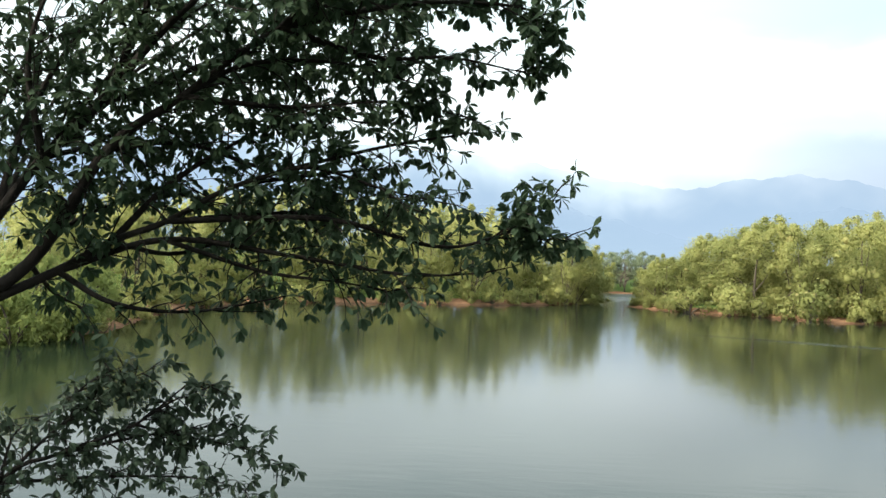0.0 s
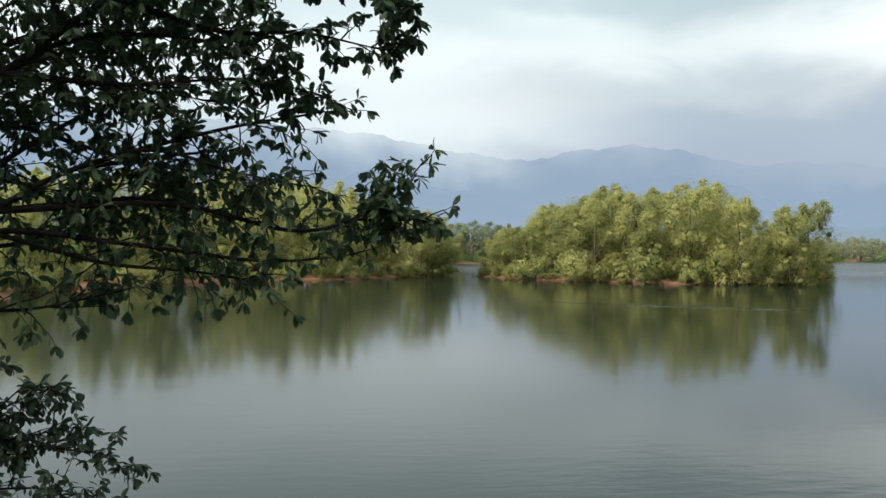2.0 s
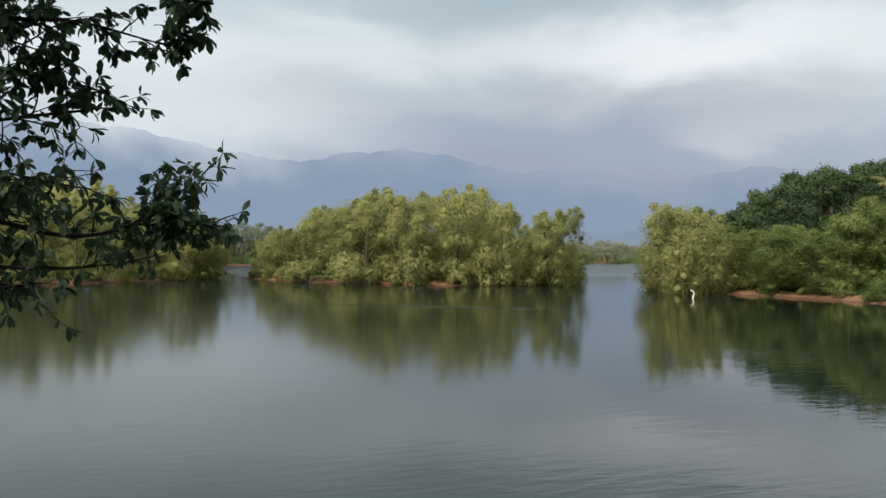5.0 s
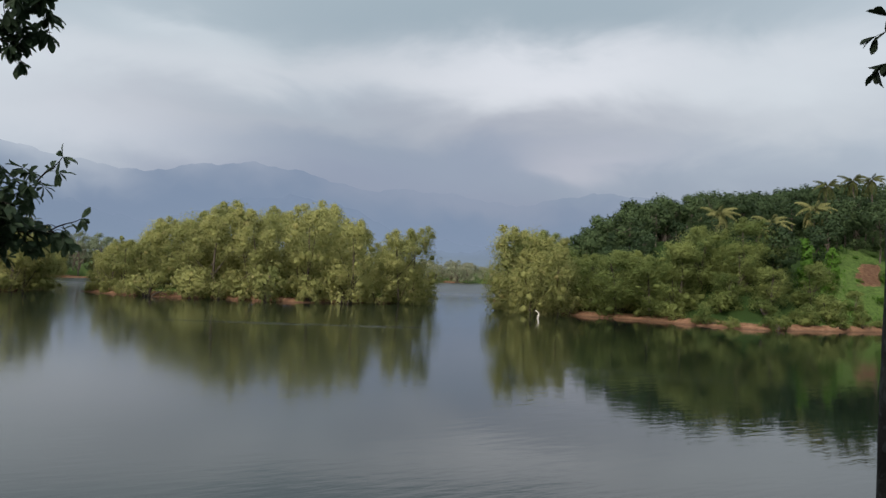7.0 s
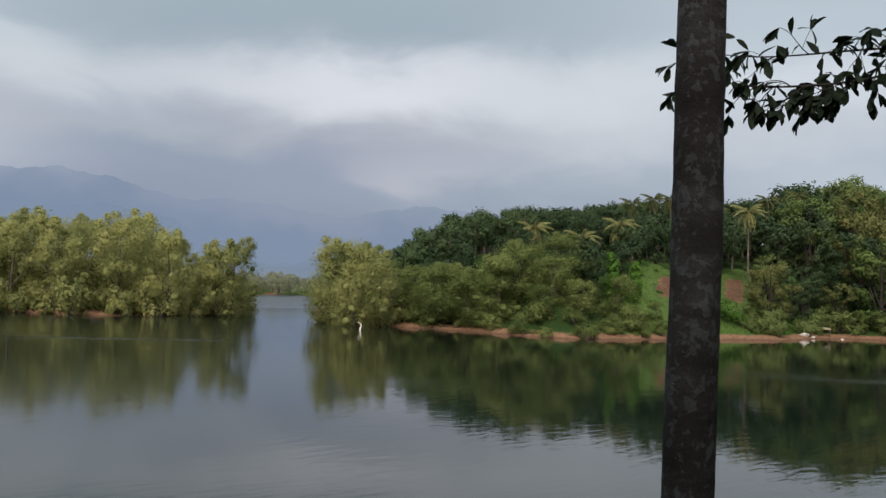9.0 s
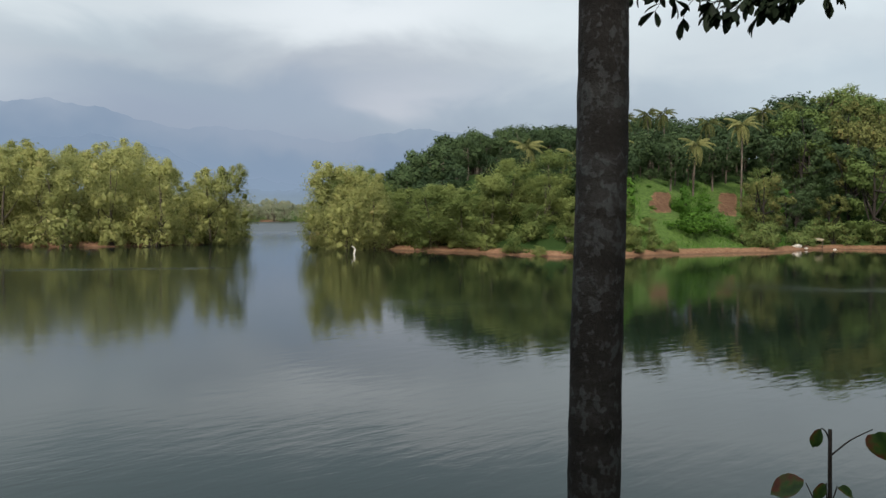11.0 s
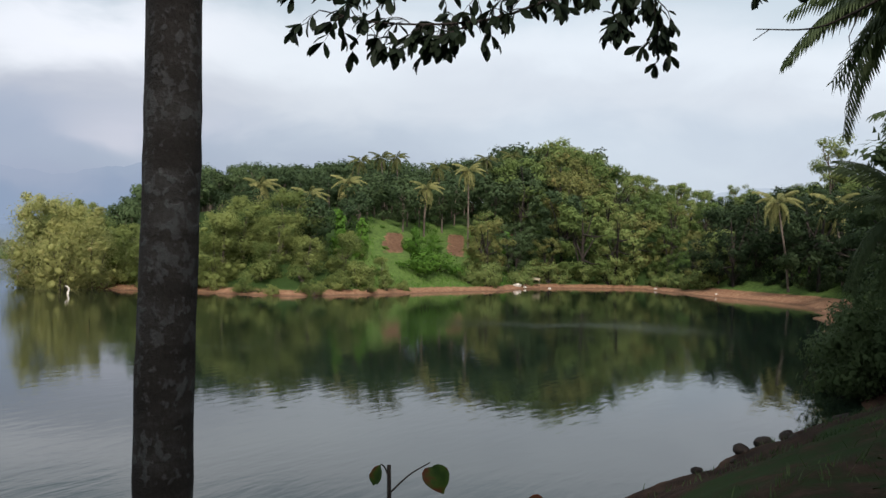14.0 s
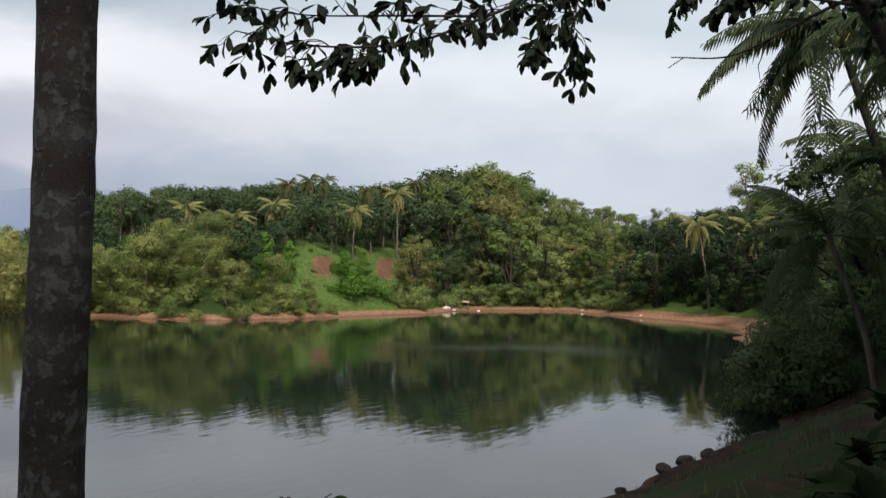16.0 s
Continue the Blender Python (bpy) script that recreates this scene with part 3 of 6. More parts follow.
def clump_leaves(g, rng, centres, radii, per, length, width, squash=0.85, up=0.35, core=True):
    """Leaves over the shells of many small ragged clumps."""
    centres, radii = np.asarray(centres), np.asarray(radii)
    if core:
        k, m = len(centres), len(BALL_V)
        shape = BALL_V[None] * (radii[:, None] * rng.uniform(0.15, 0.42, (k, m)))[..., None] * [1, 1, squash]
        g.add((centres[:, None] + shape).reshape(-1, 3), (BALL_F[None] + m * np.arange(k)[:, None, None]).reshape(-1, 3))
    c = np.repeat(centres, per, 0)
    r = np.repeat(radii, per)
    d = unit(rng.normal(size=(len(c), 3)))
    p = c + d * (r * rng.uniform(0.5, 1.2, len(c)))[:, None] * [1, 1, squash]
    n = unit(d * 1.1 + rng.normal(size=d.shape) * 0.42 + [0, 0, up])
    mid = centres.mean(0)
    away = unit((c - mid) * [1, 1, 0.8])
    g.cards(p, n, length, width, rng, unit(d * 0.7 + away * 0.6 + n * 0.3))


def trunk_and_limbs(rng, height, radius, targets, lean=0.04, fork=0.35):
    g = Geo()
    top = np.array([rng.normal() * lean * height, rng.normal() * lean * height, height * 0.86])
    mid = top * [0.4, 0.4, 0.5] + [rng.normal() * 0.02 * height, rng.normal() * 0.02 * height, 0]
    line = curve_through([(0, 0, -0.3), mid, top], 4)
    g.tube(line, np.linspace(radius, radius * 0.25, len(line)), 6)
    for q in targets:
        k = np.clip(int((fork + 0.4 * rng.random()) * len(line)), 1, len(line) - 2)
        a = line[k]
        b = (a + q) / 2 + [0, 0, -0.03 * height]
        g.tube(curve_through([a, b, q], 3), np.linspace(radius * 0.5, radius * 0.12, 7), 4, False)
    return g


def willowy_tree(rng, leaf, detail=1.0):
    """Height 1: leafy to the ground, with loose plumes on top."""
    n = max(int(36 * detail), 12)
    h = rng.uniform(0.07, 0.84, n)
    a = rng.uniform(0, 2 * np.pi, n)
    w = 0.27 * np.sin(np.pi * np.clip(h * 0.80 + 0.18, 0, 1)) ** 0.7 * np.sqrt(rng.uniform(0.25, 1, n))
    c = np.stack([w * np.cos(a), w * np.sin(a), h], -1)
    r = rng.uniform(0.085, 0.150, n) * (1.15 - 0.45 * h) / detail**0.3
    plumes, pr = [], []
    for _ in range(max(int(5 * detail), 3)):
        b = np.array([rng.normal() * 0.11, rng.normal() * 0.11, rng.uniform(0.74, 0.86)])
        tip = b + [rng.normal() * 0.03, rng.normal() * 0.03, rng.uniform(0.05, 0.11)]
        for s in (0, 0.8):
            plumes.append(b + (tip - b) * s + rng.normal(size=3) * [0.02, 0.02, 0])
            pr.append(0.075 - 0.042 * s)
    centres, radii = np.concatenate([c, plumes]), np.concatenate([r, pr])
    g = Geo()
    clump_leaves(g, rng, centres, radii, int(215 * detail**1.2), 0.0175 / detail**0.7, 0.0120 / detail**0.7, 1.05, 0.3)
    return trunk_and_limbs(rng, 0.85, 0.018, c[rng.choice(n, 7)], 0.05, 0.15), g


def plantation_tree(rng, leaf, detail=1.0):
    """Height 1: straight bare stem under a close rounded crown."""
    n = int(16 * detail)
    d = unit(rng.normal(size=(n, 3)))
    c = d * rng.uniform(0.45, 1.0, n)[:, None] * [0.28, 0.28, 0.32] + [0, 0, 0.60]
    g = Geo()
    clump_leaves(g, rng, c, rng.uniform(0.09, 0.14, n), int(60 * detail), 0.050, 0.032)
    return trunk_and_limbs(rng, 0.8, 0.017, c[rng.choice(n, 6)], 0.02, 0.45), g


def broad_tree(rng, leaf, detail=1.0):
    """Height 1: an uneven spreading crown in tiers, with gaps."""
    n = int(34 * detail)
    h = rng.uniform(0.10, 0.90, n)
    a = rng.uniform(0, 2 * np.pi, n)
    w = (0.36 * np.sin(np.pi * np.clip(h * 0.88 + 0.07, 0, 1)) ** 0.6) * np.sqrt(rng.uniform(0.15, 1, n)) * (1 + 0.25 * np.sin(2 * a + rng.random() * 6))
    c = np.stack([w * np.cos(a), w * np.sin(a), h], -1)
    g = Geo()
    clump_leaves(g, rng, c, rng.uniform(0.060, 0.105, n), int(105 * detail), 0.031, 0.020, 0.7, 0.5)
    return trunk_and_limbs(rng, 0.9, 0.022, c[rng.choice(n, 10)], 0.05, 0.25), g


def shade_canopy_tree(rng, leaf, detail=1.0):
    """Height 1: a wide high crown of fine leaves."""
    n = 44
    h = rng.uniform(0.32, 0.95, n)
    a = rng.uniform(0, 2 * np.pi, n)
    w = 0.36 * np.sin(np.pi * np.clip(h * 0.85 + 0.1, 0, 1)) ** 0.6 * np.sqrt(rng.uniform(0.1, 1, n))
    c = np.stack([w * np.cos(a), w * np.sin(a), h], -1)
    g = Geo()
    clump_leaves(g, rng, c, rng.uniform(0.060, 0.105, n), 230, 0.017, 0.009, 0.7, 0.4)
    return trunk_and_limbs(rng, 0.9, 0.018, c[rng.choice(n, 12)], 0.04, 0.3), g


def open_tree(rng, leaf, detail=1.0):
    """Height 1: a tall stem with a small airy crown."""
    n = 22
    c = unit(rng.normal(size=(n, 3))) * rng.uniform(0.4, 1, n)[:, None] * [0.20, 0.20, 0.20] + [0, 0, 0.78]
    g = Geo()
    clump_leaves(g, rng, c, rng.uniform(0.040, 0.070, n), 130, 0.018, 0.011, 0.75, 0.4, core=False)
    return trunk_and_limbs(rng, 0.95, 0.014, c[rng.choice(n, 9)], 0.02, 0.55), g


def bush(rng, leaf, detail=1.0):
    """Height 1: many stems, leaves down to the ground."""
    n = int(16 * detail)
    d = unit(np.abs(rng.normal(size=(n, 3))) * np.sign(rng.normal(size=(n, 3)) * [1, 1, 0] + [0, 0, 1]))
    c = d * rng.uniform(0.3, 1, n)[:, None] * [0.55, 0.55, 0.72] + [0, 0, 0.08]
    g = Geo()
    clump_leaves(g, rng, c, rng.uniform(0.14, 0.24, n), int(85 * detail), 0.072 / detail**0.7, 0.044 / detail**0.7)
    st = Geo()
    for q in c[:8]:
        st.tube(curve_through([(0, 0, -0.1), q * [0.4, 0.4, 0.6], q], 3), np.linspace(0.03, 0.008, 7), 4, False)
    return st, g


def creeper_column(rng, leaf, detail=1.0):
    """Height 1: a dead stem wrapped in creepers."""
    n = 22
    h = np.linspace(0.05, 0.97, n)
    w = 0.16 - 0.07 * h
    c = np.stack([rng.normal(size=n) * w * 0.4, rng.normal(size=n) * w * 0.4, h], -1)
    g = Geo()
    clump_leaves(g, rng, c, w * rng.uniform(0.7, 1.1, n), 46, 0.075, 0.05, 1.1, 0.2)
    st = Geo().tube([(0, 0, -0.2), (0.01, 0.0, 0.5), (0, 0.01, 0.98)], [0.05, 0.04, 0.02], 6)
    return st, g


MADE = {}


def plant(name, maker, leaf, bark, x, y, height, variants, label, group, wide=1.0, detail=1.0, sink=0.12, stem="trunk", crown="crown"):
    """One tree or bush: the first of a variant is built, later ones share its meshes."""
    k = int(RNG.integers(variants))
    m = pose(x, y, ground_z(x, y) - sink, RNG.normal() * 2, RNG.normal() * 2, RNG.uniform(0, 360)) @ Matrix.Diagonal((height * wide, height * wide, height, 1))
    key = (name, label, k)
    if key in MADE:
        first = MADE[key]
        return copy_thing(first, m @ Matrix.Diagonal((*first.scale, 1)).inverted())
    rng = np.random.default_rng(101 * k + len(name) * 7 + sum(map(ord, label)))
    root = new(name)
    root.matrix_basis = m
    st, cr = maker(rng, leaf, detail)
    part(stem, st, bark, root)
    part(crown, cr, leaf, root, smooth=False)
    tagged(root, label, "bush" if "bush" in name else "tree", group)
    MADE[key] = root
    return root


def spread(poly_test, box, gap, tries=9000, seed=1):
    """Places at least gap metres apart where the test holds."""
    rng = np.random.default_rng(seed)
    pts = np.stack([rng.uniform(box[0], box[1], tries), rng.uniform(box[2], box[3], tries)], -1)
    pts = pts[poly_test(pts[:, 0], pts[:, 1])]
    kept = np.zeros((0, 2))
    for p in pts:
        if not len(kept) or np.min(np.hypot(*(kept - p).T)) > gap:
            kept = np.concatenate([kept, [p]])
    return kept


def azimuth(x, y):
    return np.degrees(np.arctan2(x, y))


def crest(x, y, degs, els):
    """Height above the ground that reaches a skyline given by bearing and elevation from the bank."""
    el = np.interp(azimuth(x, y), degs, els)
    return 4 + np.hypot(x, y) * math.tan(radians(el)) - ground_z(x, y)


def join_wood(points, degs, els, lo, hi, least, name, maker, leaf, bark, variants, label, wide=1.0, detail=1.0, seed=0):
    """A far stand of trees that nobody could count: one mesh of stems and leaves."""
    rng = np.random.default_rng(seed + 300)
    kinds = []
    for _ in range(variants):
        st, cr = maker(rng, leaf, detail)
        kinds.append([(*q.packed(), np.concatenate(q.nrm)) for q in (st, cr)])
    g, slots = Geo(), []
    for x, y in points:
        h = max(crest(x, y, degs, els) * rng.uniform(lo, hi), least)
        a = rng.uniform(0, 6.28)
        c, s = math.cos(a) * h * wide, math.sin(a) * h * wide
        turn = np.array([(c, s, 0), (-s, c, 0), (0, 0, h)])
        for slot, (v, flat, lens, nrm) in enumerate(kinds[int(rng.integers(variants))]):
            g.add_packed(v @ turn + [x, y, ground_z(x, y) - 0.12], flat, lens, nrm @ turn / h)
            slots.append(np.full(len(lens), slot))
    me = g.mesh(name, bark, False)
    me.materials.append(leaf)
    me.polygons.foreach_set("material_index", np.concatenate(slots).astype(np.int32))
    tagged(new(name, me), label, "woodland", kind="stuff")


def wood(points, degs, els, lo, hi, least, **kw):
    for x, y in points:
        h = max(crest(x, y, degs, els) * RNG.uniform(lo, hi), least)
        plant(x=x, y=y, height=h, **kw)


# the island
ISLE_DEG, ISLE_EL = [10, 11.6, 14.0, 14.6, 16.8, 20.5, 24.2, 27, 29.2, 30.2, 31.6, 32.7, 34], [-0.8, 0.3, 1.75, 3.05, 3.45, 4.35, 4.45, 3.75, 2.75, 2.65, 3.15, 1.0, -0.5]
kw = dict(name="tree", maker=willowy_tree, leaf=LEAF_ISLAND, bark=BARK, variants=5, group="trees on the island", label="yellow-green willowy tree on the wooded island")
wood(spread(lambda x, y: (inside_distance(ISLE, x, y) > 9) & (y < 112), (20, 70, 84, 125), 5.0), ISLE_DEG, ISLE_EL, 0.80, 1.06, 3.0, wide=1.15, **kw)
for az, d, el in ((31.0, 104, 3.3), (30.3, 102, 3.0), (20.4, 101, 4.2), (24.3, 99, 4.3), (17.0, 104, 3.3), (27.0, 99, 3.6), (11.6, 106, 0.6), (12.3, 104, 1.2), (13.0, 103, 1.6)):
    x, y = polar(az, d)
    plant(x=x, y=y, height=4 + d * math.tan(radians(el)) - ground_z(x, y), **kw)
wood(spread(lambda x, y: (np.abs(inside_distance(ISLE, x, y) - 5.5) < 3.2) & (y < 110), (20, 70, 84, 125), 4.4, seed=2), ISLE_DEG, ISLE_EL, 0.58, 0.95, 2.6, wide=1.2, **kw)
wood(spread(lambda x, y: (np.abs(inside_distance(ISLE, x, y) - 0.6) < 0.9), (20, 70, 84, 112), 2.7, seed=3), ISLE_DEG, ISLE_EL, 0.30, 0.55, 1.6,
     **{**kw, "maker": bush, "name": "bush", "stem": "stem", "label": "yellow-green leafy bush at the island's edge", "group": "bushes round the island", "wide": 0.9, "variants": 3})

# the wood on the opposite shore
WEST_DEG, WEST_EL = [-60, -30, -22, -10, -1.6, 1.4, 3.8, 6.5, 8.3, 9.6, 11], [3, 3.4, 4.6, 5.0, 5.0, 4.3, 3.7, 2.6, 1.3, 0.2, -0.5]
kw = dict(name="tree", maker=willowy_tree, leaf=LEAF_ISLAND, bark=BARK, variants=5, group="trees on the opposite shore", label="light green willowy tree on the opposite shore")
west = lambda lo, hi: (lambda x, y: (shore(x, y) > lo) & (shore(x, y) < hi) & (azimuth(x, y) < 9.1) & (azimuth(x, y) > -48) & (y > 24) & (np.hypot(x, y) < 135) & (inside_distance(ISLE, x, y) < -3))
wood(spread(west(2.0, 7), (-60, 22, 24, 130), 4.0, seed=4), WEST_DEG, WEST_EL, 0.55, 0.85, 2.6, **kw)
join_wood(spread(west(8, 24), (-60, 22, 24, 130), 5.6, seed=5), WEST_DEG, WEST_EL, 0.84, 1.02, 3.0, "woodland", willowy_tree, LEAF_ISLAND, BARK, 5, "light green woodland on the opposite shore", detail=0.45, seed=4)

wood(spread(west(0.1, 2.2), (-60, 22, 24, 130), 2.3, seed=25), [-60, -20, 11], [0.8, 0.2, 0.0], 0.35, 0.7, 1.3, **{**kw, "maker": bush, "name": "bush", "stem": "stem", "label": "light green bush on the opposite shore", "group": "bushes on the opposite shore", "variants": 3})

for x, y, h in ((-18.2, 35.2, 3.4), (-20.5, 33.5, 4.2), (-18.0, 37.5, 3.6), (-17.6, 40.0, 3.2), (-18.4, 43.0, 3.6), (-23.0, 31.5, 4.0), (-19.6, 38.5, 4.6), (-20.0, 46, 4.2), (-22.0, 36, 5.2), (-26.5, 29.5, 4.5)):
    plant("bush", bush, LEAF_SHORE, BARK, x, y, h, 3, "green bush overhanging the water", "bushes over the water", stem="stem", wide=0.75)

for az, d, el in ((6.6, 101, 2.7), (7.4, 103, 2.1), (8.1, 105, 1.6), (8.5, 106, 1.0)):
    x, y = polar(az, d)
    plant(x=x, y=y, height=4 + d * math.tan(radians(el)) - ground_z(x, y), wide=1.2, **kw)

# behind the narrow strait, and the far shore through the wide one
kw = dict(name="tree", maker=plantation_tree, leaf=LEAF_HAZY, bark=BARK, variants=4, group="trees behind the strait", label="grey-green rounded tree behind the narrow strait")
back = lambda lo, hi: (lambda x, y: (shore(x, y) > lo) & (shore(x, y) < hi) & (azimuth(x, y) > 6) & (azimuth(x, y) < 17) & (np.hypot(x, y) > 148) & (np.hypot(x, y) < 215))
join_wood(spread(back(2, 30), (10, 70, 135, 215), 4.4, seed=6), [6, 9.5, 10.9, 12.3, 14, 17], [1.2, 1.7, 1.95, 1.4, 1.3, 1.2], 0.85, 1.0, 3, "woodland", broad_tree, LEAF_HAZY, BARK, 4, "grey-green wood behind the narrow strait, haze in its colour", detail=0.7, seed=7)
wood(spread(back(1.5, 8), (10, 60, 135, 205), 4.0, seed=7), [6, 17], [0.9, 0.8], 0.6, 1.0, 2,
     **{**kw, "maker": willowy_tree, "leaf": LEAF_ISLAND, "label": "pale green willowy tree by the narrow strait"})
kw = dict(name="tree", maker=willowy_tree, leaf=LEAF_FAR_HAZE, bark=BARK, variants=3, group="trees on the far shore", label="pale hazy green tree on the far shore", detail=0.6)
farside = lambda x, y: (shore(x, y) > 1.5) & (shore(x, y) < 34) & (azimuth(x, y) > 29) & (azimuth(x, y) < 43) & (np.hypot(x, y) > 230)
join_wood(spread(farside, (140, 270, 190, 310), 5.6, seed=8), [29, 33, 36, 43], [0.75, 0.75, 0.85, 0.9], 0.6, 1.05, 3, "woodland", willowy_tree, LEAF_FAR_HAZE, BARK, 4, "pale green woodland on the far shore, haze in its colour", 1.5, 0.5, seed=5)

# the wooded point: light trees along the water
POINT_DEG, POINT_EL = [35.5, 36.6, 38.0, 39.2, 40.6, 41.8, 44.4, 46.2, 47.6, 49.3, 50.4, 52.2, 53.6, 55, 57, 58.5], [0.3, 1.7, 3.3, 2.9, 2.3, 1.5, 2.1, 1.6, 2.4, 3.3, 2.6, 3.8, 3.0, 1.8, 1.1, 0.3]
point = lambda lo, hi, a0, a1: (lambda x, y: (shore(x, y) > lo) & (shore(x, y) < hi) & (azimuth(x, y) > a0) & (azimuth(x, y) < a1) & (np.hypot(x, y) > 60) & (np.hypot(x, y) < 240))
kw = dict(name="tree", maker=willowy_tree, leaf=LEAF_SHORE, bark=BARK, variants=5, group="trees along the point", label="green willowy tree on the point by the water")
wood(spread(point(3.2, 6.8, 37.2, 58.5), (50, 120, 40, 120), 4.3, seed=9), POINT_DEG, POINT_EL, 0.55, 1.12, 2.2, wide=1.4, **kw)
wood(spread(point(6.5, 13, 37.2, 57), (50, 120, 40, 120), 4.9, seed=10), POINT_DEG, POINT_EL, 0.82, 1.04, 2.6, wide=1.25, **kw)
for az, d, el in ((38.2, 95, 3.75), (37.4, 99, 2.2), (39.3, 94, 3.1), (38.7, 92, 2.0), (40.6, 92, 2.2), (49.5, 95, 3.9), (52.3, 95, 4.5), (44.3, 92, 2.3), (46.4, 91, 1.9), (50.6, 95, 2.7), (42.6, 96, 2.0)):
    x, y = polar(az, d)
    plant(x=x, y=y, height=4 + d * math.tan(radians(el)) - ground_z(x, y), wide=1.1 if az < 42 else 1.5, **({**kw, "leaf": LEAF_ISLAND, "label": "yellow-green willowy tree at the tip of the point"} if az < 42 else kw))
kw = {**kw, "maker": bush, "name": "bush", "stem": "stem", "label": "green leafy bush above the red shore", "group": "bushes along the shore", "wide": 1.0, "variants": 4}
wood(spread(point(0.5, 2.2, 37.3, 60), (50, 120, 40, 120), 2.3, seed=11), [36, 70], [0.0, -0.5], 0.35, 0.8, 0.9, **kw)
wood(spread(point(2.4, 12, 38, 57), (50, 120, 40, 120), 2.9, seed=31), [36, 47, 58], [0.2, 0.6, 0.4], 0.5, 0.95, 1.6, **{**kw, "label": "green undergrowth bush on the point", "group": "undergrowth on the point", "wide": 1.1})

# the plantation over the hill
HILL_DEG, HILL_EL = [40.5, 42.0, 43.2, 45.3, 49.3, 53.4, 56.2, 58.4, 61.3, 63.6, 66.5, 69.1, 71.7, 72.6, 74.7, 77.6, 80.8, 83.5, 88], [1.9, 3.32, 4.62, 5.45, 5.95, 6.25, 6.55, 6.85, 6.8, 7.1, 7.9, 8.1, 7.7, 6.25, 5.95, 5.2, 4.4, 5.4, 6.0]
kw = dict(name="plantation", maker=plantation_tree, leaf=LEAF_DARK, bark=BARK, variants=6)
join_wood(spread(point(42, 64, 41.8, 72), (60, 220, 30, 160), 5.0, seed=12), HILL_DEG, HILL_EL, 0.86, 1.03, 4, label="dense dark green plantation trees over the hill's crest", wide=1.15, seed=1, **kw)
join_wood(spread(point(34, 58, 41.8, 90), (60, 220, -5, 160), 5.0, seed=33), [40, 90], [2.5, 2.5], 0.0, 0.0, 3.6, "undergrowth", bush, LEAF_DARK, BARK, 4, "dark undergrowth beneath the plantation trees", 1.0, 0.7, seed=9)
join_wood(spread(point(17, 25, 56.5, 66), (60, 200, 30, 160), 4.6, seed=35), HILL_DEG, HILL_EL, 0.60, 0.80, 5, label="dark plantation trees with bare stems above the clearing", wide=1.1, seed=11, **kw)
join_wood(spread(point(20, 34, 56, 70), (60, 220, 20, 160), 3.6, seed=36), [40, 90], [2.5, 2.5], 0.0, 0.0, 2.2, "undergrowth", bush, LEAF_DARK, BARK, 3, "dark undergrowth at the plantation's edge", 1.0, 0.7, seed=12)
join_wood(spread(point(62, 72, 41.8, 92), (60, 240, -5, 170), 5.2, seed=34), HILL_DEG, HILL_EL, 0.80, 0.97, 4, "forest", broad_tree, LEAF_DARK, BARK, 4, "dark leafy trees behind the hill's crest", 1.1, 0.55, seed=10)
join_wood(spread(point(25, 41, 41.8, 70), (60, 200, 30, 160), 4.9, seed=13), HILL_DEG, HILL_EL, 0.66, 0.84, 5, label="dark plantation trees with bare pale stems on the slope", wide=1.1, seed=2, **kw)
join_wood(spread(lambda x, y: point(10, 45, 41.6, 50)(x, y) & (np.hypot(x, y) > 112) & (np.hypot(x, y) < 150), (60, 160, 60, 130), 4.0, seed=32), HILL_DEG, HILL_EL, 0.84, 1.03, 5, label="dark plantation trees at the hill's end", wide=1.0, seed=8, **kw)
join_wood(spread(point(8.5, 26, 40.8, 57), (60, 200, 30, 160), 4.0, seed=14), HILL_DEG, HILL_EL, 0.44, 0.70, 3, label="dark green trees on the lower slope behind the point", wide=1.0, seed=3, **kw)

# the mixed forest round the bay's end
MIX_DEG, MIX_EL = [62.5, 63.5, 65.5, 67, 68.1, 70.3, 72, 73.2, 76.5, 78.3, 80, 82, 90], [1.6, 3.2, 3.7, 2.9, 2.4, 5.2, 4.8, 3.9, 4.9, 2.9, 3.4, 3.2, 3.0]
kw = dict(name="tree", maker=broad_tree, leaf=LEAF_MIXED, bark=BARK_DARK, variants=4, group="forest round the bay", label="mid-green spreading forest tree above the bay")
SORTS = (dict(), dict(leaf=LEAF_OLIVE, label="yellowish olive forest tree above the bay"), dict(leaf=LEAF_FRESH, label="fresh green forest tree above the bay"), dict(leaf=LEAF_DARK, label="dark green forest tree above the bay"))
for k, sort in enumerate(SORTS):
    wood(spread(point(4, 14, 64.7, 80), (70, 190, 10, 80), 4.4, seed=15)[k::4], MIX_DEG, MIX_EL, 0.62, 1.04, 3, **{**kw, **sort})
    wood(spread(point(15, 34, 65.5, 82), (70, 210, 10, 90), 5.4, seed=16)[k::4], HILL_DEG, HILL_EL, 0.66, 0.92, 4, **{**kw, **sort})
join_wood(spread(point(36, 56, 68, 90), (70, 230, -5, 90), 5.0, seed=17), HILL_DEG, HILL_EL, 0.86, 1.02, 4, "forest", broad_tree, LEAF_MIXED, BARK, 5, "mixed green forest on the hill behind the bay", seed=6)
# trees whose shade is carried by the darkened leaf colour
kw = {**kw, "leaf": LEAF_SHADE_TONED, "label": "dark shaded forest tree behind the sandy shore"}
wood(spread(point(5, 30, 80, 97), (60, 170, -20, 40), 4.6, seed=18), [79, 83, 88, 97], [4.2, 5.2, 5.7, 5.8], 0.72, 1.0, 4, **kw)
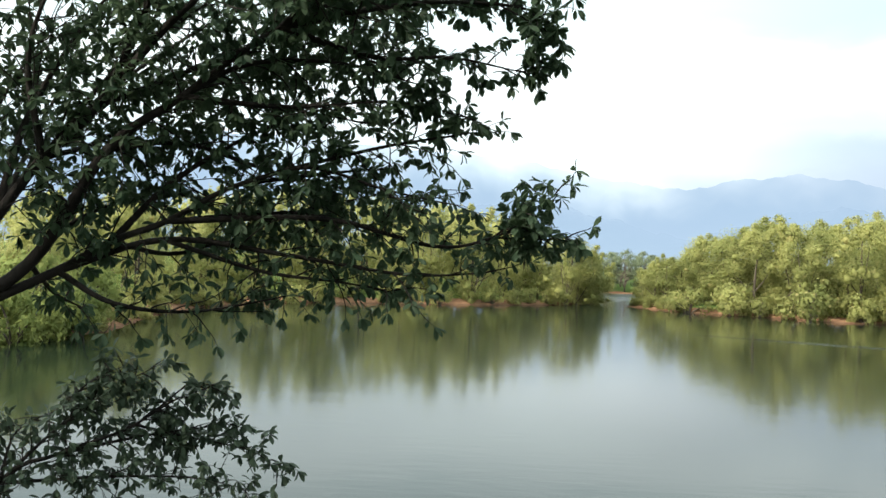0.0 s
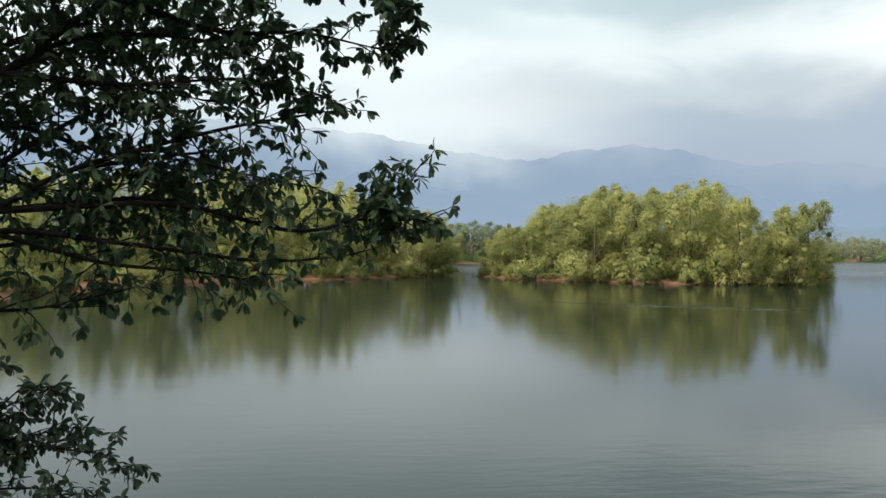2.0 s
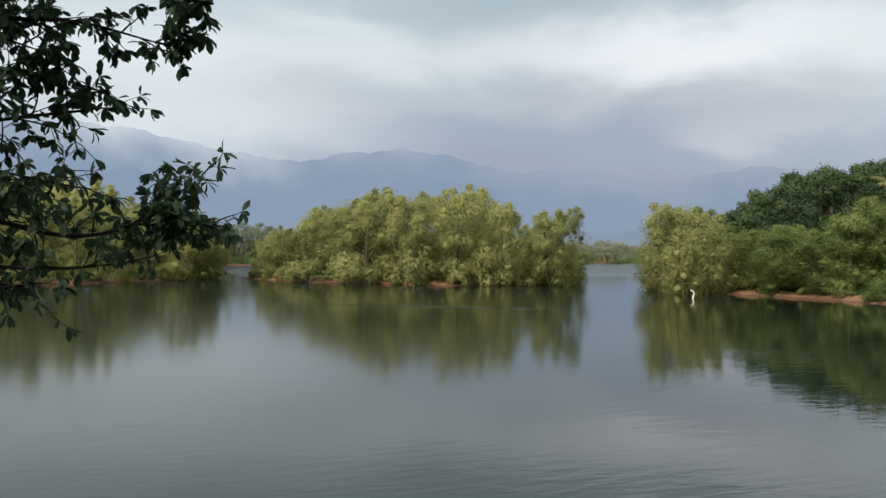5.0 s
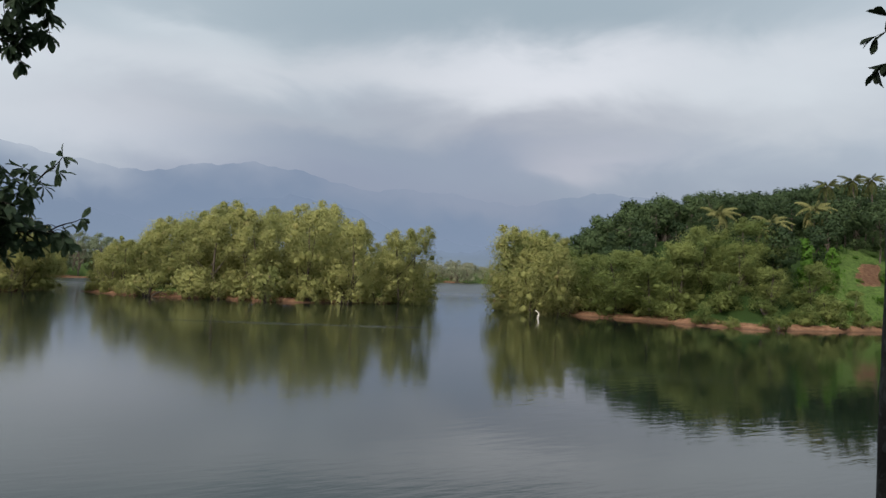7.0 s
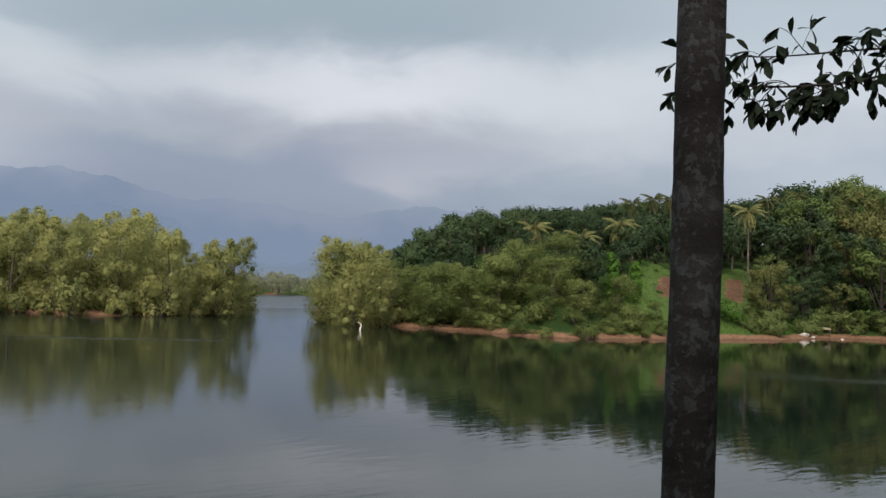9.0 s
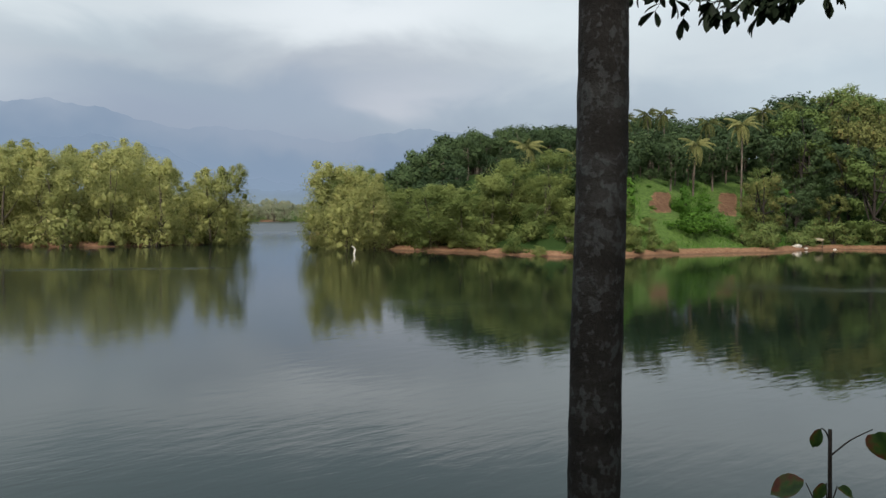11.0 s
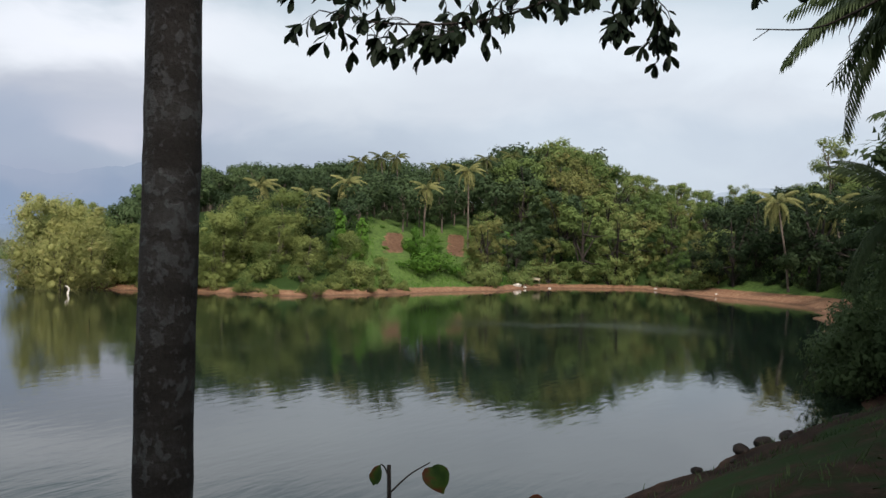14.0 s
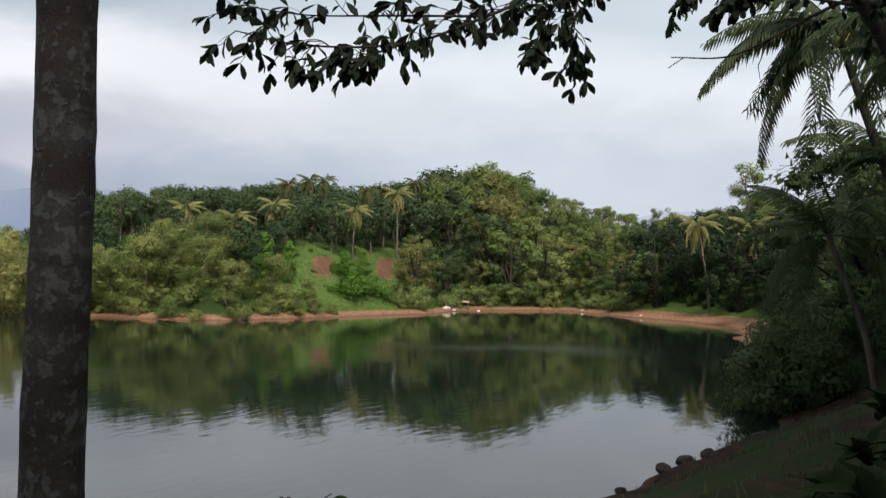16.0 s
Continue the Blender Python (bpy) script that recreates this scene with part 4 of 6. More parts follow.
kw = {**kw, "maker": bush, "leaf": LEAF_MIXED, "name": "bush", "stem": "stem", "label": "green leafy undergrowth bush above the bay", "group": "undergrowth round the bay", "variants": 4}
wood(spread(point(1.8, 6.5, 64, 79), (70, 190, 10, 80), 2.4, seed=19), [60, 90], [0.4, 0.3], 0.5, 1.0, 1.4, **kw)
wood(spread(point(6, 20, 57, 62.5), (70, 190, 10, 80), 4.0, seed=20), [56, 58, 59.6, 60.3, 62.2, 62.6, 64], [0.6, -0.4, -0.2, 1.9, 2.1, 0.2, 0.2], 0.55, 0.9, 0.6,
     **{**kw, "leaf": LEAF_VIVID, "label": "bright green creepers over a low bush on the clearing", "wide": 1.6})
# these bushes carry the same shade in their leaf colour
wood(spread(point(5.4, 10, 77.5, 88), (70, 190, -5, 60), 2.6, seed=41), [60, 90], [0.3, 0.4], 0.45, 0.9, 1.4, **{**kw, "leaf": LEAF_SHADE_TONED, "label": "dark bush at the back of the sandy shore"})
for az, d, h in ((55.6, 101, 5.2), (56.9, 102, 4.6), (60.6, 108, 4.2), (66.4, 128, 6.0)):
    x, y = polar(az, d)
    plant("creeper_column", creeper_column, LEAF_VIVID, BARK, x, y, h, 3, "dead stem wrapped in bright green creepers", "creeper-clad stems", wide=0.95, stem="stem", crown="creepers")
for az, d, el in ((86.3, 128, 8.3), (80.9, 190, 5.2), (77.2, 190, 4.9)):
    x, y = polar(az, d)
    plant("tree", open_tree, LEAF_MIXED, BARK, x, y, 4 + d * math.tan(radians(el)) - ground_z(x, y), 2, "tall airy tree standing above the forest", "tall trees")

# ---------------------------------------------------------------- palms


def frond(rng, length, droop, leaflet=0.55, pairs=34, width=0.058, hang=0.6):
    """A palm leaf growing along +x from the origin and bending down, with hanging leaflets."""
    g = Geo()
    s = np.linspace(0, 1, 9)
    line = np.stack([length * (s - 0.18 * droop * s**2), 0 * s, length * (0.42 * s - (0.42 + 0.62 * droop) * s**2)], -1)
    g.tube(line, np.linspace(0.035, 0.008, 9) * length / 4, 4, False)
    for k in range(pairs):
        f = 0.12 + 0.88 * (k + 0.5) / pairs
        p = np.array([np.interp(f, s, line[:, i]) for i in range(3)])
        q = np.array([np.interp(min(f + 0.05, 1), s, line[:, i]) for i in range(3)])
        ahead = unit(q - p + 1e-6)
        size = leaflet * length / 4 * 1.7 * (np.sin(np.pi * (0.12 + 0.80 * f)) ** 0.6) * rng.uniform(0.85, 1.1)
        for side in (-1, 1):
            d = unit(ahead * 0.55 + np.array([0, side, 0]) * 0.9 + [0, 0, -hang * rng.uniform(0.4, 1.1)])
            d2 = unit(d + [0, 0, -hang * 0.9])
            w = width * length / 4 * rng.uniform(0.8, 1.2)
            b = unit(ahead) * w
            m = p + d * size * 0.5
            e2 = m + d2 * size * 0.5
            g.add([p - b * 0.5, p + b * 0.5, m + b, m - b, e2], [(0, 1, 2, 3), (3, 2, 4)])
    return g


FRONDS = {}


def palm(name, base, crown, fronds, length, mat, bark, label, group, droops, radius=0.14, nuts=0, seed=0, sprawl=1.0, hang=0.6):
    """A palm: ringed stem, a head of fronds, each a part of its own, and its fruit."""
    rng = np.random.default_rng(seed + 50)
    bx, by = base
    bz = ground_z(bx, by)
    root = new(name)
    root.location = (bx, by, bz)
    c = np.array(crown) - (bx, by, bz)
    line = curve_through([(0, 0, -0.3), c * [0.25, 0.25, 0.35], c * [0.65, 0.65, 0.7], c], 6)
    rad = np.linspace(radius * 1.1, radius * 0.7, len(line)) * (1 + 0.05 * (np.arange(len(line)) % 2))
    rad[0] *= 1.25
    part("trunk", Geo().tube(line, rad, 9), bark, root)
    for k in range(fronds):
        droop = droops[k % len(droops)]
        key = (round(length, 2), droop, mat.name, k % 3, hang)
        if key not in FRONDS:
            FRONDS[key] = frond(np.random.default_rng(k + 9), length, droop, hang=hang).mesh("frond", mat, False)
        fr = part("frond", FRONDS[key], mat, root)
        lift = 38 * (1 - droop) * sprawl
        fr.matrix_basis = pose(*c, 0, 0, 360 * k / fronds * 2.4 + rng.uniform(-12, 12)) @ pose(0, 0, 0, 0, -lift + 22 * (droop > 0.9), 0) @ pose(0.06, 0, 0, rng.uniform(-25, 25), 0, 0)
    for k in range(nuts):
        a = rng.uniform(0, 6.28)
        me = FRONDS.get("nut")
        if me is None:
            bm = bmesh.new()
            bmesh.ops.create_icosphere(bm, subdivisions=2, radius=0.13)
            for v in bm.verts:
                v.co.z *= 1.25
            me = FRONDS["nut"] = bpy.data.meshes.new("coconut")
            bm.to_mesh(me)
            bm.free()
            me.materials.append(HUSK)
        nut = part("coconut", me, HUSK, root)
        nut.location = c + [0.24 * math.cos(a), 0.24 * math.sin(a), -0.22 - 0.25 * rng.random()]
    return tagged(root, label, "palm", group)


def hill_palm(az, d, el, k, mat=FROND, label="sunlit yellowish coconut palm among the hill trees", length=3.1, bark=BARK_PALE, lean=0.0):
    x, y = polar(az, d)
    top = 4 + d * math.tan(radians(el - (0.22 if d < 130 else 0.1)))
    bx, by = polar(az + lean, d)
    palm("coconut_palm", (bx, by), (x + RNG.normal() * 0.4, y + RNG.normal() * 0.4, top), 22, length, mat, bark, label, "coconut palms on the hill", (0.2, 0.75, 1.25, 1.0, 1.45, 0.5), 0.13, 5, k, hang=1.3)


for k, (az, d, el) in enumerate(((50.7, 112, 4.5), (53.3, 110, 4.0), (56.0, 118, 4.9), (58.4, 146, 6.5), (59.3, 147, 6.5), (61.0, 124, 4.7), (62.0, 144, 5.9), (63.9, 129, 5.9), (56.4, 144, 6.2),
                                 (66.9, 152, 6.8), (70.6, 165, 6.5), (71.2, 165, 6.3), (65.0, 150, 6.5))):
    hill_palm(az, d, el, k, FROND if d < 130 else FROND_MID, length=2.6 if d < 130 else 2.3, bark=BARK)
for k, (az, d, el) in enumerate(((83.0, 106, 4.1), (86.0, 104, 3.9))):
    hill_palm(az, d, el, 30 + k, FROND, "coconut palm with pale fronds behind the sandy shore", 3.0, BARK, 0.9)

# ---------------------------------------------------------------- near trees on the bank
LEAF_SHAPE = np.array([(0, 0, 0), (0.30, 0, -0.015), (0.68, 0, -0.03), (1.0, 0, -0.12), (0.32, 0.15, 0.03), (0.68, 0.21, 0.03), (0.32, -0.15, 0.03), (0.68, -0.21, 0.03), (0.90, 0.11, -0.04), (0.90, -0.11, -0.04)])
LEAF_FACES = [(0, 6, 1), (0, 1, 4), (1, 6, 7, 2), (1, 2, 5, 4), (2, 7, 9), (2, 9, 3), (2, 3, 8), (2, 8, 5)]


def leaf_mesh(name, mat):
    return Geo().add(LEAF_SHAPE, LEAF_FACES).mesh(name, mat)


def leaf_axes(way, face):
    x = unit(way)
    y = unit(np.cross(face, x))
    return x, y, np.cross(x, y)


def many_leaves(g, leaves):
    p, way, face, size = (np.array([row[i] for row in leaves]) for i in range(4))
    x, y, z = leaf_axes(way, face)
    s = LEAF_SHAPE
    v = p[:, None] + size[:, None, None] * (s[None, :, :1] * x[:, None] + s[None, :, 1:2] * y[:, None] + s[None, :, 2:] * z[:, None])
    flat = np.array([i for f in LEAF_FACES for i in f])
    lens = np.array([len(f) for f in LEAF_FACES])
    k = np.arange(len(p))[:, None] * len(s)
    g.add_packed(v.reshape(-1, 3), (flat[None] + k).ravel(), np.tile(lens, len(p)))


def leaf_pose(row):
    p, way, face, size = row
    x, y, z = (Vector(v) * size for v in leaf_axes(np.array(way), np.array(face)))
    m = Matrix((x, y, z)).transposed().to_4x4()
    m.translation = Vector(p)
    return m


def twigs_on(rng, line, start, step, reach, size, wood_geo, leaves, thick=0.006, droop=0.25, per=0.07, whorl=6, side=1.0, forks=2):
    """Twigs along a limb, with leaves in pairs and a drooping whorl at the end."""
    seg = np.linalg.norm(np.diff(line, axis=0), axis=1)
    run = np.concatenate([[0], np.cumsum(seg)])
    total = run[-1]
    for at in np.append(np.arange(start * total, total * 0.98, step), total):
        p = np.array([np.interp(at, run, line[:, i]) for i in range(3)])
        q = np.array([np.interp(min(at + 0.05, total), run, line[:, i]) - np.interp(min(at + 0.05, total) - 0.1, run, line[:, i]) for i in range(3)])
        ahead = unit(q)
        d = unit(ahead * rng.uniform(0.3, 1.0) + rng.normal(size=3) * 0.55 * side + [0, 0, 0.12])
        length = reach * rng.uniform(0.45, 1.0)
        pts, way = [p], d
        for _ in range(5):
            way = unit(way + rng.normal(size=3) * 0.16 + [0, 0, -droop * 0.22])
            pts.append(pts[-1] + way * length / 5)
        pts = np.array(pts)
        wood_geo.tube(pts, np.linspace(thick, thick * 0.35, 6), 4, False)
        for k in range(forks):
            b = pts[1 + k % 4]
            w = unit(way * 0.5 + rng.normal(size=3) * 0.7 + [0, 0, -droop * 0.3])
            e2 = b + w * length * rng.uniform(0.35, 0.6)
            wood_geo.tube([b, (b + e2) / 2 + [0, 0, 0.01], e2], [thick * 0.5, thick * 0.4, thick * 0.3], 3, False)
            for f in np.append(np.arange(0.4, 1.0, per / length * 1.5), [1.0] * whorl):
                o = unit(rng.normal(size=3))
                v = unit(w * 0.5 + o * 0.9 + [0, 0, -droop - 0.3])
                leaves.append((b + (e2 - b) * f, v, unit(rng.normal(size=3) * 0.5 + [0, 0, 0.9]), size * rng.uniform(0.7, 1.15)))
        for f in np.arange(0.30, 1.0, per / length):
            b = np.array([np.interp(f * 5, range(6), pts[:, i]) for i in range(3)])
            o = unit(rng.normal(size=3))
            w = unit(way * 0.5 + o * 0.9 + [0, 0, -droop - 0.25])
            leaves.append((b, w, unit(np.cross(w, rng.normal(size=3)) * 0.5 + [0, 0, 0.9]), size * rng.uniform(0.65, 1.1)))
        for k in range(whorl):
            o = unit(rng.normal(size=3))
            w = unit(way * 0.6 + o * 0.8 + [0, 0, -droop - 0.35])
            leaves.append((pts[-1], w, unit(rng.normal(size=3) * 0.45 + [0, 0, 0.9]), size * rng.uniform(0.8, 1.2)))


def near_tree(name, trunk, radius, limbs, label, leaf, bark, seed, single, limb_name="limb", **over):
    """A tree on the bank: trunk, each limb with its twigs, single leaves, and the mass of the rest."""
    rng = np.random.default_rng(seed)
    root = new(name)
    base = np.array(trunk[0])
    root.location = base
    line = curve_through(trunk, 6)
    rad = np.linspace(radius, radius * 0.55, len(line))
    rad[0] *= 1.35
    part("trunk", Geo().tube(line - base, rad, 10), bark, root)
    leaves, owner, limb_parts = [], [], []
    for points, r0, kw in limbs:
        ln = curve_through(points, 6)
        g = Geo().tube(ln - base, np.linspace(r0, r0 * 0.22, len(ln)), 7)
        tw = Geo()
        twigs_on(rng, ln, wood_geo=tw, leaves=leaves, **kw)
        tv, tflat, tlens = tw.packed()
        g.add_packed(tv - base, tflat, tlens)
        limb_parts.append(part(limb_name, g, bark, root))
        owner += [len(limb_parts) - 1] * (len(leaves) - len(owner))
    chosen = sorted(range(len(leaves)), key=lambda i: single(np.array(leaves[i][0])))[:290]
    me = leaf_mesh("leaf", leaf)
    for i in chosen:
        p, w, n, s = leaves[i]
        part("leaf", me, leaf, limb_parts[owner[i]]).matrix_basis = leaf_pose((p - base, w, n, s))
    rest = sorted(set(range(len(leaves))) - set(chosen))
    if rest:
        g = Geo()
        many_leaves(g, [(leaves[i][0] - base, *leaves[i][1:]) for i in rest])
        tagged(part("foliage", g, leaf, root), kind="stuff")
    return tagged(root, label, "tree")


def twig(step=0.052, reach=0.52, size=0.086, start=0.25, **kw):
    return dict(start=start, step=step, reach=reach, size=size, **kw)


# the leafy tree leaning out over the water
FORK = (-3.55, 5.30, 3.45)
near_tree("tree", [(-4.6, 4.5, ground_z(-4.6, 4.5) - 0.15), (-4.35, 4.75, 2.3), FORK], 0.13,
          [([FORK, (-3.03, 5.60, 3.89), (-2.62, 5.70, 4.63), (-2.20, 5.80, 5.0), (-1.60, 5.9, 5.5), (-0.75, 6.0, 5.95)], 0.048, twig()),
           ([FORK, (-3.20, 5.50, 4.16), (-2.98, 5.60, 4.55), (-2.70, 5.7, 4.9), (-2.35, 5.6, 5.6), (-2.2, 5.5, 6.3)], 0.042, twig()),
           ([FORK, (-2.90, 5.70, 3.85), (-2.61, 5.80, 4.05), (-2.29, 5.9, 4.2), (-1.85, 6.0, 4.47), (-1.0, 6.1, 4.75), (-0.42, 6.15, 4.88)], 0.034, twig(0.10)),
           ([(-2.90, 5.70, 3.85), (-2.30, 5.90, 4.08), (-1.57, 6.1, 4.02), (-0.75, 6.2, 3.92), (-0.22, 6.25, 3.95)], 0.026, twig(0.115, 0.5)),
           ([(-2.29, 5.90, 4.20), (-1.30, 6.10, 4.27), (-0.55, 6.2, 4.12), (-0.15, 6.25, 4.20), (0.14, 6.25, 4.36)], 0.022, twig(0.11, 0.36)),
           ([(-1.60, 5.90, 5.50), (-1.00, 6.00, 5.35), (-0.5, 6.05, 5.38), (-0.05, 6.1, 5.32)], 0.022, twig(0.11, 0.38)),
           ([(-1.60, 5.90, 5.50), (-0.80, 5.90, 5.68), (-0.2, 5.95, 5.72), (0.2, 6.0, 5.66)], 0.022, twig(0.12, 0.36)),
           ([(-0.15, 6.25, 4.20), (0.05, 6.25, 4.36), (0.28, 6.25, 4.52)], 0.010, twig(0.05, 0.27, 0.10, 0.0)),
           ([(-0.15, 6.25, 4.20), (0.14, 6.3, 4.20), (0.36, 6.3, 4.22)], 0.009, twig(0.05, 0.25, 0.10, 0.1)),
           ([(-0.05, 6.10, 5.32), (0.08, 6.1, 5.30)], 0.008, twig(0.04, 0.26, 0.10, 0.0)),
           ([(-0.20, 5.95, 5.72), (0.05, 5.95, 5.60), (0.2, 6.0, 5.55)], 0.008, twig(0.05, 0.26, 0.10, 0.2)),
           ([(-0.95, 6.0, 5.06), (-0.6, 6.1, 5.05), (-0.4, 6.1, 4.98)], 0.008, twig(0.06, 0.32, 0.10, 0.1)),
           ([(-2.90, 5.70, 3.85), (-2.55, 5.75, 3.66), (-2.10, 5.9, 3.62), (-1.60, 6.05, 3.72)], 0.022, twig(0.13, 0.42)),
           ([(-2.20, 5.80, 5.00), (-1.55, 5.90, 4.98), (-0.95, 6.0, 5.06)], 0.024, twig(0.10, 0.55)),
           ([(-2.61, 5.80, 4.05), (-2.30, 6.10, 4.5), (-1.8, 6.4, 4.9), (-1.25, 6.6, 5.15)], 0.026, twig(0.11, 0.6)),
           ([(-2.70, 5.70, 4.90), (-2.15, 5.60, 5.5), (-1.55, 5.6, 6.0), (-1.0, 5.6, 6.35)], 0.03, twig(0.11, 0.6)),
           ([(-3.20, 5.50, 4.16), (-3.20, 5.80, 4.8), (-3.0, 6.0, 5.4), (-2.7, 6.1, 5.9)], 0.03, twig(0.12, 0.6)),
           ([(-1.60, 5.90, 5.50), (-1.2, 5.8, 5.85), (-0.6, 5.7, 6.05), (-0.1, 5.7, 6.1)], 0.022, twig(0.075, 0.5)),
           ([(-2.20, 5.80, 5.00), (-1.8, 5.9, 5.25), (-1.2, 6.0, 5.3), (-0.7, 6.1, 5.2)], 0.022, twig(0.075, 0.5)),
           ([(-2.62, 5.70, 4.63), (-2.3, 6.2, 4.75), (-1.7, 6.5, 4.6), (-1.1, 6.6, 4.5), (-0.7, 6.6, 4.45)], 0.022, twig(0.08, 0.55)),
           ([(-2.61, 5.80, 4.05), (-2.3, 6.3, 4.0), (-1.6, 6.5, 4.3), (-1.0, 6.6, 4.2)], 0.02, twig(0.08, 0.5)),
           ([(-2.70, 5.70, 4.90), (-2.4, 6.2, 5.2), (-1.9, 6.4, 5.5), (-1.3, 6.5, 5.75), (-0.8, 6.5, 5.7)], 0.024, twig(0.075, 0.55)),
           ([(-2.98, 5.60, 4.55), (-2.9, 6.1, 4.7), (-2.5, 6.4, 5.0), (-2.0, 6.5, 5.1)], 0.022, twig(0.075, 0.55)),
           ([(-3.03, 5.60, 3.89), (-2.9, 6.0, 4.2), (-2.5, 6.3, 4.4), (-2.0, 6.4, 4.35)], 0.02, twig(0.075, 0.5)),
           ([(-3.20, 5.50, 4.16), (-3.45, 5.6, 4.9), (-3.35, 5.6, 5.7), (-3.1, 5.6, 6.2)], 0.03, twig(0.08, 0.6)),
           ([(-2.98, 5.60, 4.55), (-3.05, 5.5, 5.2), (-2.75, 5.4, 5.9)], 0.026, twig(0.08, 0.6)),
           ([(-2.35, 5.60, 5.60), (-1.9, 5.6, 5.75), (-1.3, 5.7, 5.7), (-0.9, 5.8, 5.62)], 0.022, twig(0.08, 0.5)),
           ([(-2.98, 5.60, 4.55), (-3.0, 6.3, 5.0), (-2.7, 6.8, 5.5), (-2.2, 7.0, 5.9), (-1.6, 7.1, 6.1)], 0.022, twig(0.085, 0.6)),
           ([(-2.62, 5.70, 4.63), (-2.4, 6.4, 5.1), (-1.9, 6.8, 5.4), (-1.2, 7.0, 5.6), (-0.7, 7.1, 5.8)], 0.022, twig(0.08, 0.55)),
           ([(-3.20, 5.50, 4.16), (-3.4, 6.2, 4.6), (-3.4, 6.7, 5.2), (-3.2, 7.0, 5.8)], 0.022, twig(0.10, 0.6)),
           ([(-2.20, 5.80, 5.00), (-1.9, 6.4, 5.5), (-1.4, 6.7, 6.0), (-0.8, 6.9, 6.2)], 0.020, twig(0.08, 0.6)),
           ([(-1.60, 5.90, 5.50), (-0.9, 6.1, 5.8), (-0.3, 6.2, 5.85), (0.15, 6.25, 5.98), (0.36, 6.25, 6.02)], 0.014, twig(0.07, 0.32)),
           ([(-2.35, 5.60, 5.60), (-2.6, 5.9, 6.0), (-2.3, 6.1, 6.35)], 0.02, twig(0.06, 0.6)),
           ([(-2.98, 5.60, 4.55), (-2.7, 5.9, 5.15), (-2.3, 6.2, 5.65), (-1.8, 6.3, 6.0)], 0.02, twig(0.06, 0.55)),
           ([(-3.20, 5.50, 4.16), (-3.5, 5.8, 4.55), (-3.4, 6.0, 5.1), (-3.2, 6.1, 5.5)], 0.02, twig(0.06, 0.55)),
           ([(-3.45, 5.60, 4.90), (-3.6, 5.8, 5.5), (-3.4, 5.9, 6.1)], 0.02, twig(0.06, 0.6)),
           ([(-2.20, 5.50, 6.30), (-1.7, 5.6, 6.4), (-1.1, 5.7, 6.45)], 0.02, twig(0.06, 0.6)),
           ([(-3.03, 5.60, 3.89), (-3.0, 5.9, 3.7), (-2.9, 6.1, 3.6)], 0.02, twig(0.10, 0.45)),
           ([(-1.85, 6.0, 4.47), (-1.4, 6.0, 4.6), (-0.9, 6.0, 4.48), (-0.55, 6.1, 4.42)], 0.018, twig(0.12, 0.45)),
           ([(-2.29, 5.90, 4.20), (-1.60, 6.20, 4.30), (-1.10, 6.30, 4.25), (-0.75, 6.30, 4.15)], 0.020, twig(0.11, 0.42, start=0.3)),
           ([(-1.85, 6.00, 4.47), (-1.30, 6.30, 4.60), (-0.90, 6.35, 4.65)], 0.018, twig(0.11, 0.42, start=0.2)),
           ([(-2.30, 5.90, 4.08), (-1.70, 6.10, 3.90), (-1.20, 6.20, 3.85), (-0.85, 6.25, 3.80)], 0.018, twig(0.085, 0.38, start=0.3)),
           ([(-1.60, 5.90, 5.50), (-1.30, 6.20, 5.45), (-0.90, 6.30, 5.35)], 0.018, twig(0.11, 0.45, start=0.1)),
           ([(-2.20, 5.80, 5.00), (-1.60, 6.10, 5.00), (-1.10, 6.20, 4.95)], 0.018, twig(0.11, 0.42, start=0.3))],
          "dark leafy tree leaning out from the bank over the water", LEAF_NEAR, BARK_DARK, 3, lambda p: -p[0])

